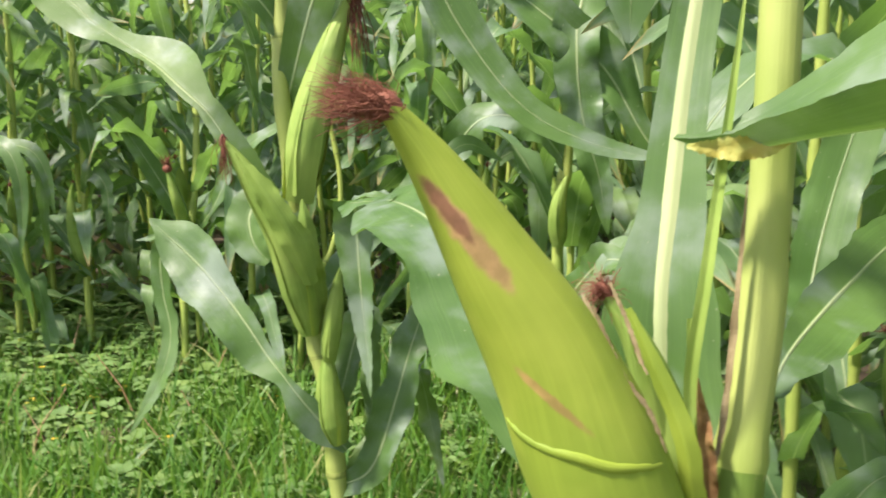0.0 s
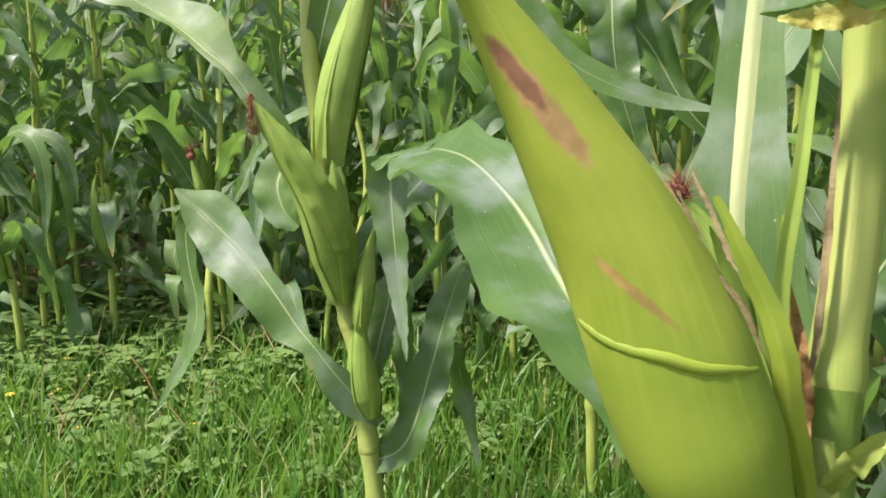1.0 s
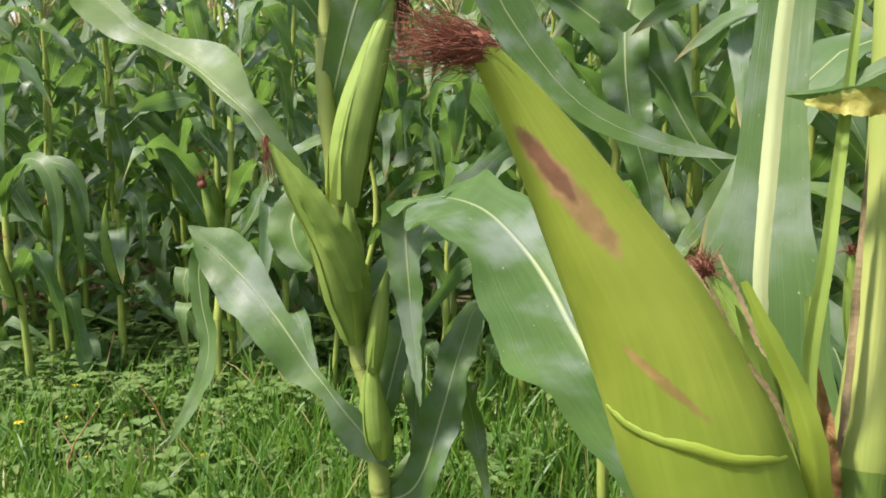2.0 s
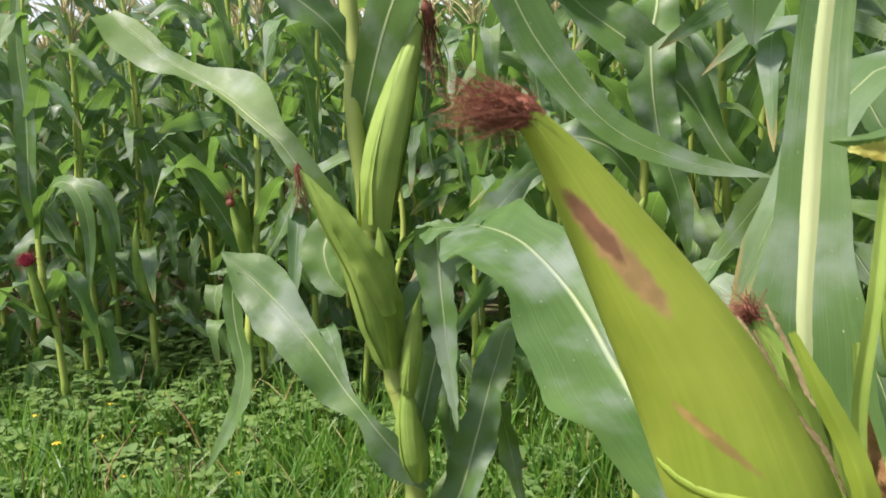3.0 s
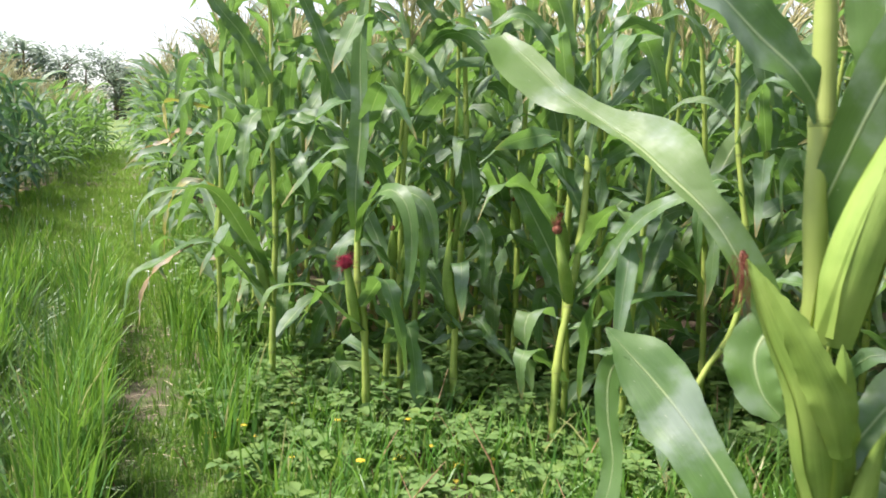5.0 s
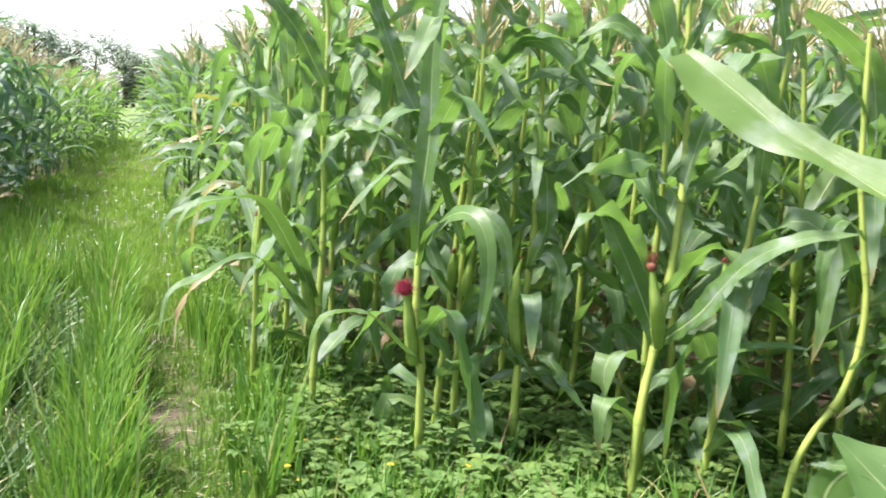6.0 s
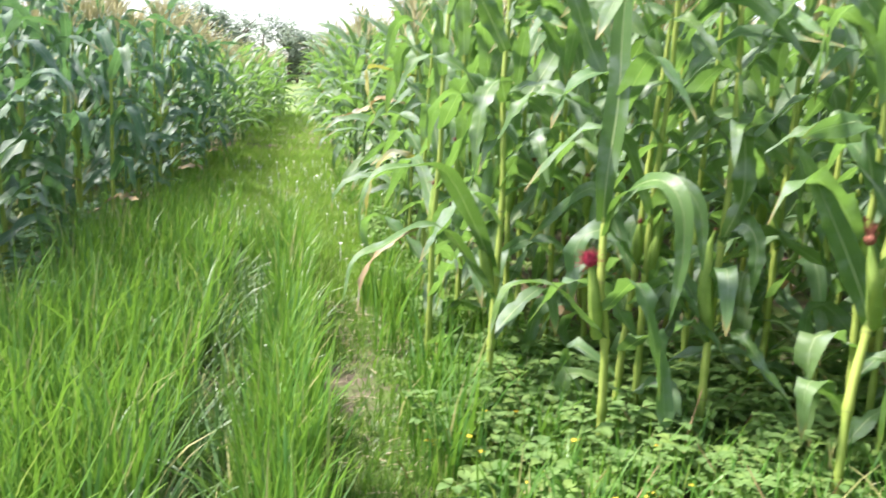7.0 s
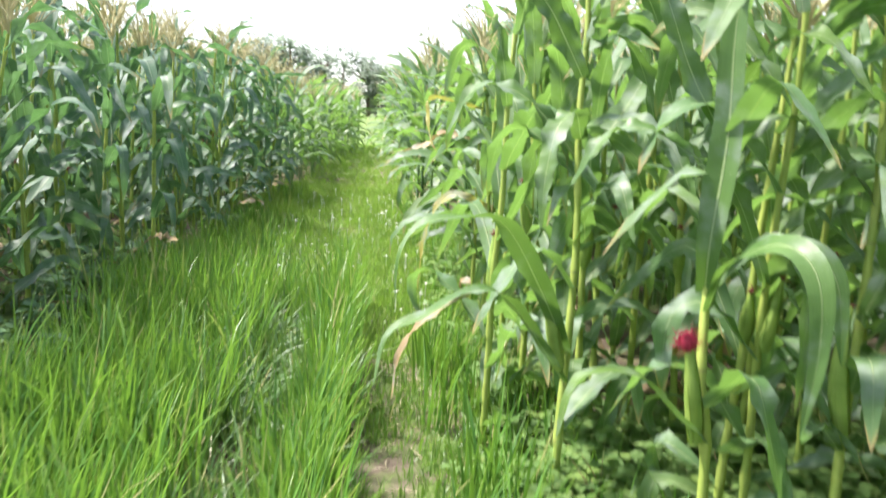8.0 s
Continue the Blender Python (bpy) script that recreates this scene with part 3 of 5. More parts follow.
def stalk_geo(pts, radius, nodes, sides=8, n=44, top=0.55):
    P = smooth_line(pts, n)
    v = np.linspace(0, 1, n)
    r = radius * (1 - (1 - top) * v)
    for k in nodes:
        r = r * (1 + 0.22 * np.exp(-((v - k) / 0.012) ** 2))
        r = r * np.where((v > k) & (v < k + 0.09), 1.10, 1.0)
    return tube(P, r, sides)


def ear_geo(spine, radius, rng, sides=14, n=22, tip=0.16, plates=4):
    P = smooth_line(spine, n)
    v = np.linspace(0, 1, n)
    r = radius * (0.62 + 0.38 * np.clip(v / 0.22, 0, 1)) * np.clip(1 - np.clip((v - 0.35) / 0.65, 0, 1) ** (1.7 if plates else 1.3) * (1 - tip), 0, 1)
    husk = tube(P, r, sides, 0.035 if plates else 0.010, 5)
    out = [husk]
    L = np.linalg.norm(P[-1] - P[0])
    T = unit(np.gradient(P, axis=0))
    for k in range(plates):
        a = k * 1.7 + rng.uniform(0, 1)
        side = unit(np.cross(T, [np.cos(a), np.sin(a), 0.3]))
        i0, i1 = rng.integers(0, 3), rng.integers(n - 7, n - 1)
        Q = P[i0:i1] + side[i0:i1] * (r[i0:i1] * 1.03 + 0.0012)[:, None]
        if i1 > n - 4:
            Q = np.concatenate([Q, [Q[-1] + T[-1] * L * 0.06 + side[-1] * L * 0.02]])
        m = len(Q)
        vv = np.linspace(0, 1, m)
        out.append(ribbon(Q, np.concatenate([side[i0:i1], side[i1 - 1:i1]])[:m], radius * 1.5 * np.clip(1 - vv**3, 0.03, 1), 5, -0.30))
    return join(out)


def silk_geo(rng, at, way, size, strands=26, hang=1.0, spread=0.45, fine=1.0, core=0.6):
    out = []
    way = np.asarray(way, float)
    for _ in range(strands):
        d = unit(way + rng.normal(0, spread, 3))
        L = size * rng.uniform(0.5, 1.3)
        v = np.linspace(0, 1, 6)[:, None]
        P = np.asarray(at) + rng.normal(0, size * 0.10, 3) + d * L * v + np.array([0, 0, -1.0]) * hang * L * 0.7 * v**2 + np.cumsum(rng.normal(0, size * 0.06, (6, 3)), 0)
        out.append(tube(P, np.linspace(size * 0.035, size * 0.015, 6) * fine, 4))
    mid = np.asarray(at) + np.asarray(way) * size * np.linspace(-0.25, 0.45, 7)[:, None] * max(1.0, 0.85 * core)
    out.append(tube(mid, core * size * np.array([0.10, 0.20, 0.25, 0.26, 0.22, 0.15, 0.03]), 8, 0.2, 5))
    return join(out)


def tassel_geo(rng, at, size, branches=10):
    out = []
    for k in range(branches + 1):
        az = rng.uniform(0, 2 * np.pi)
        L = size * (1.0 if k == 0 else rng.uniform(0.5, 0.8))
        z0 = 0.0 if k == 0 else size * rng.uniform(0.02, 0.3)
        P = leaf_path(rng, 0, az, L, 1.5 if k == 0 else rng.uniform(0.9, 1.35), rng.uniform(0.1, 0.4) if k == 0 else rng.uniform(0.2, 0.8), n=10)
        P = P + np.asarray(at) + [0, 0, z0]
        w = 0.0042 * (1 + 0.45 * np.sin(np.arange(10) * 2.4)) * np.linspace(1.0, 0.5, 10)
        out.append(tube(P, w, 5))
    return join(out)


def make_maize(rng, height=1.5, leaves=11, leaf_mat=None, ear=True, tassel=True, label="", radius=0.0125, group="maize plants of the field"):
    """One maize plant standing at the origin, with stalk, leaves, ear, silk and tassel."""
    root = thing("maize_plant", 0, 0, 0, label or "green maize plant with arching strap leaves", "maize plant", group)
    lean = rng.normal(0, 0.035, 2)
    pts = [(lean[0] * f * f * height + rng.normal(0, 0.004), lean[1] * f * f * height + rng.normal(0, 0.004), height * f) for f in np.linspace(0, 1, 6)]
    pts[0] = (0, 0, -0.02)
    spots = np.linspace(0.09, 0.95, leaves)
    part("stalk", stalk_geo(pts, radius, spots), STALK, root)
    line = smooth_line(pts, 60)
    az = rng.uniform(0, 2 * np.pi)
    for k, f in enumerate(spots):
        a = az + np.pi * (k % 2) + rng.normal(0, 0.35)
        at = line[int(f * 59)]
        mid_f = 1 - abs(f - 0.5) * 1.0
        L = rng.uniform(0.50, 0.72) * (0.65 + 0.5 * mid_f)
        rise = np.interp(f, [0, 0.3, 0.7, 1], [0.55, 0.85, 1.05, 1.25]) + rng.normal(0, 0.13)
        bend = np.interp(f, [0, 0.6, 0.85, 1], [2.1, 2.1, 1.7, 1.0]) * rng.uniform(0.6, 1.55)
        P = leaf_path(rng, 0, a, L, rise, bend, 15, rng.normal(0, 0.35), -rng.uniform(0.35, 0.75))
        W = rng.uniform(0.060, 0.092) * (0.7 + 0.4 * mid_f)
        geo = ribbon(P + at, blade_face(P, a), blade_width(W, 15), 5, rng.uniform(0.1, 0.35), rng.uniform(0.28, 0.60), rng.uniform(2.0, 5.0), rng.normal(0, 1.2), rng.uniform(0, 6))
        old = k < 1 and rng.uniform() < 0.12
        part("leaf", geo, LEAF_DRY if old else leaf_mat or LEAF, root, "withered tan leaf" if old else "")
    if ear:
        f = rng.uniform(0.38, 0.5)
        at = line[int(f * 59)]
        a, t = rng.uniform(0, 2 * np.pi), rng.uniform(0.15, 0.35)
        way = np.array([np.sin(t) * np.cos(a), np.sin(t) * np.sin(a), np.cos(t)])
        L = rng.uniform(0.15, 0.22)
        base = at + 0.012 * np.array([np.cos(a), np.sin(a), 0])
        part("ear", ear_geo([base, base + way * L * 0.5, base + way * L], 0.021, rng, 10, 14), HUSK, root)
        part("silk", silk_geo(rng, base + way * L, way, 0.035, 14), SILK_BROWN, root, "dark brown dried silk")
    if tassel:
        part("tassel", tassel_geo(rng, pts[-1], rng.uniform(0.36, 0.48), 14), TASSEL, root, "pale straw-coloured tassel")
    return root


NODE = plain_material("stalk_node", (0.18, 0.24, 0.05), (0.30, 0.34, 0.09), 60, 0.5)


def line_of(pts, origin, n):
    return smooth_line(np.asarray(pts, float) - origin, n)


class Plant:
    """A plant built from its own few bends: points are in the world, the root stands at the foot."""

    def __init__(self, foot, label):
        self.o = np.array([foot[0], foot[1], float(ground_z(foot[0], foot[1]))])
        self.root = thing("maize_plant", *self.o, label, "maize plant", "maize plants at the field edge")

    def stalk(self, pts, radius, nodes, mat=None, sides=16, top=0.8):
        pts = [(*self.o[:2], self.o[2] - 0.02)] + list(pts)
        p = np.asarray(pts) - self.o
        ob = part("stalk", stalk_geo(p, radius, nodes, sides, 90, top), mat or STALK, self.root)
        line = smooth_line(p, 400)
        for k in nodes:
            i = int(k * 399)
            ring = line[i - 2:i + 3]
            part("node", tube(ring, radius * (1 - (1 - top) * k) * np.array([1.14, 1.22, 1.24, 1.22, 1.14]), sides), NODE, ob, "darker node ring")
        return ob

    def leaf(self, pts, W, face, fold=0.2, wave=0.22, waves=4, twist=0.0, base=0.55, peak=0.3, tip=0.02, n=36, mat=None, end=None, phase=0.0, label="", shape=None):
        P = line_of(pts, self.o, n)
        face = np.asarray(face, float)
        if end is not None:
            v = np.linspace(0, 1, n)[:, None]
            face = unit(face) * (1 - v) + unit(np.asarray(end, float)) * v
        w = blade_width(W, n, base, peak, tip)
        if shape:
            w = W * np.interp(np.linspace(0, 1, n), *shape)
        return part("leaf", ribbon(P, face, w, 11, fold, wave * 1.5, waves, twist, phase), mat or LEAF_FRESH, self.root, label)

    def blade(self, *runs, mat=None, label=""):
        """One leaf of one or more runs: (points, face, v_at, left, right, keywords)."""
        geos = [two_sided(line_of(pts, self.o, 48), face, v_at, left, right, **more) for pts, face, v_at, left, right, more in runs]
        return part("leaf", join(geos), mat or LEAF_FRESH, self.root, label)

    def fill(self, stalk_pts, heights, seed, W=0.08, mat=None):
        """More strap leaves at the given heights, turned at random about the stalk."""
        rng = np.random.default_rng(seed)
        line = smooth_line(np.asarray(stalk_pts, float) - self.o, 80)
        az = rng.uniform(0, 6.28)
        for k, z in enumerate(heights):
            at = line[np.argmin(np.abs(line[:, 2] + self.o[2] - z))]
            a = az + np.pi * (k % 2) + rng.normal(0, 0.5)
            P = leaf_path(rng, 0, a, rng.uniform(0.45, 0.65), rng.uniform(0.7, 1.1), rng.uniform(1.6, 2.6), 18, rng.normal(0, 0.3), -rng.uniform(0.35, 0.6))
            part("leaf", ribbon(P + at, blade_face(P, a), blade_width(W * rng.uniform(0.85, 1.15), 18), 7, rng.uniform(0.1, 0.3), rng.uniform(0.1, 0.3), 4, rng.normal(0, 0.5), rng.uniform(0, 6)), mat or LEAF, self.root)

    def ear(self, pts, radius, silk, size, mat=None, label="", hang=1.0, strands=34, seed=1, tip=0.16, blown=None, spread=0.45, fine=1.0, core=0.6, plates=4):
        rng = np.random.default_rng(seed)
        p = np.asarray(pts, float) - self.o
        e = part("ear", ear_geo(p, radius, rng, 24, 34, tip, plates), mat or HUSK, self.root, label)
        if silk:
            part("silk", silk_geo(rng, p[-1], unit(np.asarray(blown, float)) if blown else unit(p[-1] - p[-2]), size, strands, hang, spread, fine, core), silk, self.root, "tuft of dried silk")
        return e


RIB = stalk_material("cream_midrib", (0.31, 0.38, 0.17), (0.43, 0.48, 0.24), (0.26, 0.34, 0.12))
COLLAR = plain_material("leaf_collar", (0.33, 0.27, 0.05), (0.38, 0.42, 0.11), 45, 0.5, 0.15)
STALK_DEEP = stalk_material("maize_stalk_deep", (0.13, 0.22, 0.035), (0.20, 0.30, 0.05), (0.26, 0.34, 0.08))
SHEATH_DRY = plain_material("withered_sheath", (0.20, 0.10, 0.04), (0.42, 0.27, 0.11), 90, 0.75, 0.15)
SHEATH_EDGE = plain_material("sheath_margin", (0.14, 0.11, 0.05), (0.25, 0.20, 0.10), 40)

# ---- the two plants beside the grassy gap and those at the field's corner ----
pa = Plant((1.27, 1.20), "tall maize plant with yellowing husk beside the path")
pa.stalk([(1.275, 1.205, 0.40), (1.29, 1.21, 0.75), (1.305, 1.23, 0.87), (1.320, 1.25, 0.97), (1.328, 1.265, 1.08), (1.335, 1.285, 1.25), (1.35, 1.32, 1.6)], 0.0185, (0.12, 0.27, 0.41, 0.545, 0.85), STALK_PALE)
pa.leaf([(1.280, 1.205, 0.862), (1.288, 1.212, 0.90), (1.297, 1.228, 0.97), (1.306, 1.244, 1.075)], 0.006, (-0.7, -1, 0.1), 0.3, 0.25, 3, mat=SHEATH_EDGE, label="brown sheath margin")
low_a = line_of([(1.275, 1.205, 0.40), (1.29, 1.21, 0.70), (1.297, 1.22, 0.80), (1.303, 1.228, 0.862)], pa.o, 20)
part("internode", tube(low_a, np.linspace(0.0215, 0.0207, 20), 16), STALK_DEEP, pa.root, "smooth darker green internode")
EARA = [(1.242, 1.16, 0.76), (1.205, 1.16, 0.86), (1.168, 1.155, 0.955), (1.130, 1.14, 1.030), (1.092, 1.125, 1.098), (1.067, 1.112, 1.136)]
ear_a = pa.ear(EARA, 0.049, SILK_RUST, 0.034, HUSK_NEAR, "large yellow-green ear with a brown scar", 0.05, 380, 3, 0.14, (-0.95, -0.1, 0.20), 0.22, 0.26, 1.0, 0)
turn = np.linspace(0.0, 3.05, 26)
axis_a, fold_v = line_of(EARA, pa.o, 101), 0.465 - 0.145 * (1 - np.cos(turn)) / 2
fold_r = 0.049 * (1 - 0.86 * np.clip((fold_v - 0.35) / 0.65, 0, 1) ** 1.3) - 0.0031
fold = axis_a[(fold_v * 100).astype(int)] + fold_r[:, None] * (np.cos(turn)[:, None] * np.array([-0.95, 0, -0.31]) + np.sin(turn)[:, None] * np.array([0, -1.0, 0]))
part("husk_fold", tube(smooth_line(fold[::3], 40), 0.0046 * np.sin(np.linspace(0.02, 3.12, 40)) ** 0.3, 18, 0, 5), HUSK_NEAR, ear_a, "raised fold across the husk")
pa.ear([(1.27, 1.22, 0.80), (1.25, 1.235, 0.89), (1.23, 1.24, 0.95), (1.205, 1.245, 0.99)], 0.018, SILK_RUST, 0.022, HUSK, "", 0.5, 190, 4, 0.2, None, 0.75, 0.4, 1.1)
pa.blade(([(1.214, 1.165, 0.999), (1.228, 1.16, 0.968), (1.243, 1.158, 0.934), (1.253, 1.155, 0.903), (1.26, 1.16, 0.864), (1.275, 1.18, 0.812), (1.288, 1.2, 0.755)], (-0.2, -1, 0.1), (0, 0.2, 0.5, 1), (0.002, 0.007, 0.009, 0.005), (0.002, 0.006, 0.008, 0.005), dict(lift=(-0.5, -0.5), wave=0.05, edge=0.0002)), mat=HUSK_NEAR, label="narrow yellow husk blade")
pa.blade(([(1.19, 1.15, 1.005), (1.201, 1.145, 0.979), (1.209, 1.142, 0.961), (1.226, 1.138, 0.938), (1.237, 1.135, 0.911)], (-0.2, -1, 0.1), (0, 0.2, 0.8, 1), (0.0006, 0.0016, 0.0014, 0.0004), (0.0006, 0.0014, 0.0018, 0.0004), dict(wave=0.1, waves=3, edge=0.0003)), mat=SHEATH_EDGE, label="withered brown husk margin")
pa.blade(([(1.204, 1.19, 1.011), (1.216, 1.18, 0.984), (1.224, 1.17, 0.961), (1.228, 1.165, 0.953)], (-0.2, -1, 0.1), (0, 0.2, 0.8, 1), (0.0006, 0.0016, 0.0014, 0.0004), (0.0006, 0.0014, 0.0018, 0.0004), dict(wave=0.1, waves=3, edge=0.0003)), mat=SHEATH_EDGE, label="withered brown husk margin")
pa.blade(([(1.184, 1.17, 1.008), (1.191, 1.155, 0.996), (1.195, 1.15, 0.986)], (-0.2, -1, 0.1), (0, 0.2, 0.8, 1), (0.0006, 0.0016, 0.0014, 0.0004), (0.0006, 0.0014, 0.0018, 0.0004), dict(wave=0.1, waves=3, edge=0.0003)), mat=SHEATH_EDGE, label="withered brown husk margin")
pa.leaf([(1.265, 1.205, 0.80), (1.25, 1.215, 0.87), (1.232, 1.215, 0.94), (1.218, 1.21, 0.975)], 0.020, (-0.2, -1, 0.1), -0.5, 0.05, 1, mat=HUSK)
pa.blade(([(1.203, 1.24, 0.808), (1.178, 1.31, 0.83), (1.151, 1.38, 0.855), (1.12, 1.46, 0.891), (1.094, 1.52, 0.927), (1.065, 1.57, 0.959), (1.025, 1.64, 0.986), (0.986, 1.71, 0.994), (0.938, 1.8, 0.992)], (0.3, -0.85, 0.45), (0, 0.18, 0.34, 0.52, 0.65, 0.76, 0.87, 0.94, 1), (0.04, 0.06, 0.078, 0.076, 0.076, 0.084, 0.072, 0.05, 0.012), (0.03, 0.045, 0.05, 0.05, 0.046, 0.036, 0.05, 0.036, 0.008), dict(lift=(0.12, 0.35), wave=0.13, waves=2.2, phase=1.0)), ([(0.959, 1.76, 0.995), (0.93, 1.81, 0.988), (0.889, 1.87, 0.978), (0.844, 1.92, 0.968)], (0.1, -0.8, 0.6), (0, 0.35, 0.65, 0.85, 1), (0.012, 0.014, 0.034, 0.016, 0.002), (0.01, 0.008, 0.005, 0.004, 0.001), dict(wave=0.12, waves=1.5)), ([(0.877, 1.9, 0.977), (0.877, 1.91, 0.935), (0.878, 1.91, 0.875), (0.883, 1.9, 0.808), (0.892, 1.88, 0.736), (0.898, 1.86, 0.678)], (-0.25, -1, 0.1), (0, 0.15, 0.35, 0.55, 0.8, 1), (0.03, 0.036, 0.025, 0.019, 0.01, 0.001), (0.03, 0.036, 0.027, 0.019, 0.011, 0.001), dict(lift=(0.35, 0.35), wave=0.12, waves=2.0)))
blade_a = pa.leaf([(1.29, 1.25, 0.78), (1.262, 1.30, 0.87), (1.257, 1.32, 0.96), (1.268, 1.35, 1.04), (1.28, 1.38, 1.13), (1.295, 1.41, 1.22), (1.32, 1.45, 1.36)], 0.098, (-0.25, -1, 0.1), 0.2, 0.05, 2, shape=([0, 0.15, 0.3, 0.42, 0.55, 1], [0.6, 1.0, 1.0, 0.62, 0.48, 0.35]))
rib = line_of([(1.288, 1.246, 0.78), (1.260, 1.297, 0.87), (1.255, 1.317, 0.96), (1.266, 1.347, 1.04), (1.278, 1.377, 1.13), (1.293, 1.407, 1.22), (1.32, 1.447, 1.36)], pa.o, 30)
part("midrib", ribbon(rib, (-0.25, -1, 0.1), np.linspace(0.021, 0.012, 30), 7, -0.35), RIB, blade_a, "broad cream midrib")
pa.leaf([(1.27, 1.20, 0.84), (1.262, 1.20, 0.93), (1.27, 1.20, 1.01), (1.283, 1.22, 1.09), (1.30, 1.24, 1.22)], 0.010, (-0.2, -1, 0.1), 0.6, 0.05, 2, mat=HUSK)
pa.leaf([(1.267, 1.208, 0.937), (1.271, 1.204, 0.901), (1.275, 1.201, 0.868), (1.274, 1.197, 0.834), (1.272, 1.194, 0.79)], 0.017, (-0.2, -1, 0.1), 0.5, 0.5, 5, mat=SHEATH_DRY, label="shrivelled brown sheath", shape=([0, 0.2, 0.5, 0.7, 1], [0.25, 0.8, 1.0, 0.8, 0.9]))
pa.leaf([(1.262, 1.207, 0.981), (1.263, 1.197, 0.903), (1.266, 1.190, 0.845), (1.269, 1.185, 0.793), (1.27, 1.185, 0.76)], 0.0055, (-0.2, -1, 0.1), 0.5, 0.1, 3, mat=HUSK, label="narrow yellow-green husk tail", shape=([0, 0.5, 1], [0.9, 1.0, 0.5]))
pa.blade(([(1.257, 1.212, 1.102), (1.273, 1.204, 1.101), (1.29, 1.196, 1.103), (1.306, 1.19, 1.105), (1.319, 1.186, 1.108)], (-0.1, -1, -0.1), (0, 0.2, 0.5, 0.8, 1), (0.001, 0.006, 0.008, 0.006, 0.002), (0.001, 0.005, 0.010, 0.009, 0.003), dict(lift=(0.2, 0.2), wave=0.3, waves=2.5, edge=0.0004)), mat=COLLAR, label="yellow wavy leaf auricle")
pa.blade(([(1.25, 1.228, 1.106), (1.262, 1.22, 1.102), (1.278, 1.212, 1.099), (1.298, 1.2, 1.1), (1.316, 1.175, 1.106), (1.334, 1.145, 1.112), (1.35, 1.11, 1.118), (1.366, 1.07, 1.125), (1.373, 1.02, 1.129)], (0.02, 0.15, 1.0), (0, 0.06, 0.15, 0.3, 0.5, 0.7, 0.85, 1), (0.003, 0.008, 0.018, 0.042, 0.068, 0.085, 0.07, 0.02), (0.001, 0.006, 0.013, 0.019, 0.023, 0.028, 0.026, 0.01), dict(lift=(1.25, 0.75), wave=0.05, waves=1.5)))
pa.leaf([(1.335, 1.285, 1.22), (1.315, 1.35, 1.33), (1.275, 1.40, 1.36), (1.243, 1.41, 1.28), (1.236, 1.41, 1.18)], 0.062, (-0.2, -0.9, 0.4), 0.15, 0.06, 2, shape=([0, 0.3, 0.7, 0.9, 1], [0.5, 0.8, 1.0, 0.75, 0.1]))
pa.leaf([(1.292, 1.20, 0.80), (1.300, 1.165, 0.835), (1.312, 1.15, 0.855), (1.318, 1.15, 0.83)], 0.018, (-0.1, -1, 0.2), 0.4, 0.3, 2, mat=STALK_PALE, label="torn pale husk scrap")
pa.leaf([(1.35, 1.30, 1.25), (1.42, 1.25, 1.42), (1.55, 1.2, 1.5), (1.75, 1.15, 1.42)], 0.09, (-0.3, -0.2, 1))
pa.leaf([(1.28, 1.21, 0.42), (1.38, 1.36, 0.60), (1.50, 1.50, 0.72), (1.64, 1.56, 0.70)], 0.08, (0.1, -0.3, 1), 0.25, 0.15)
pa.blade(([(1.337, 1.28, 0.898), (1.366, 1.34, 0.913), (1.415, 1.42, 0.927), (1.471, 1.5, 0.943), (1.545, 1.6, 0.963), (1.645, 1.7, 0.992)], (-0.2, -0.9, 0.4), (0, 0.15, 0.4, 0.7, 1), (0.008, 0.014, 0.026, 0.032, 0.02), (0.01, 0.03, 0.05, 0.048, 0.02), dict(lift=(0.2, 0.15), wave=0.1)))
pa.blade(([(1.415, 1.5, 0.856), (1.487, 1.7, 0.862), (1.513, 1.75, 0.928), (1.539, 1.78, 1.004), (1.566, 1.8, 1.079), (1.597, 1.83, 1.155)], (-0.2, -0.9, 0.3), (0, 0.2, 0.5, 0.8, 1), (0.006, 0.024, 0.034, 0.034, 0.02), (0.006, 0.028, 0.038, 0.034, 0.02), dict(lift=(0.3, 0.2), wave=0.1)))

pb = Plant((0.79, 2.12), "maize plant bearing several green ears in grass")
pb.stalk([(0.785, 2.12, 0.25), (0.77, 2.13, 0.46), (0.76, 2.13, 0.60), (0.74, 2.14, 0.70), (0.72, 2.14, 0.85), (0.71, 2.15, 1.02), (0.70, 2.15, 1.15), (0.70, 2.17, 1.26), (0.69, 2.19, 1.45), (0.68, 2.2, 1.62)], 0.0175, (0.13, 0.27, 0.41, 0.60, 0.765, 0.9), STALK_PALE)
pb.ear([(0.735, 2.10, 0.95), (0.762, 2.10, 1.08), (0.797, 2.12, 1.20), (0.822, 2.13, 1.265), (0.842, 2.13, 1.312)], 0.033, SILK_BROWN, 0.062, HUSK, "plump pale green ear", 1.2, 46, 5, 0.17, (0.15, -0.1, -0.8), 0.16, 0.5)
pb.ear([(0.745, 2.105, 0.711), (0.732, 2.09, 0.801), (0.716, 2.07, 0.892), (0.677, 2.06, 0.972), (0.649, 2.05, 1.027), (0.625, 2.045, 1.065)], 0.034, SILK_BROWN, 0.030, HUSK, "short ear sheathed in ragged green husk", 1.5, 34, 6, 0.08, (0.1, -0.2, -0.9), 0.22, 0.6)
pb.ear([(0.775, 2.095, 0.66), (0.79, 2.09, 0.74), (0.80, 2.09, 0.80), (0.812, 2.09, 0.845)], 0.016, None, 0, HUSK, "", 1, 0, 7, 0.06)
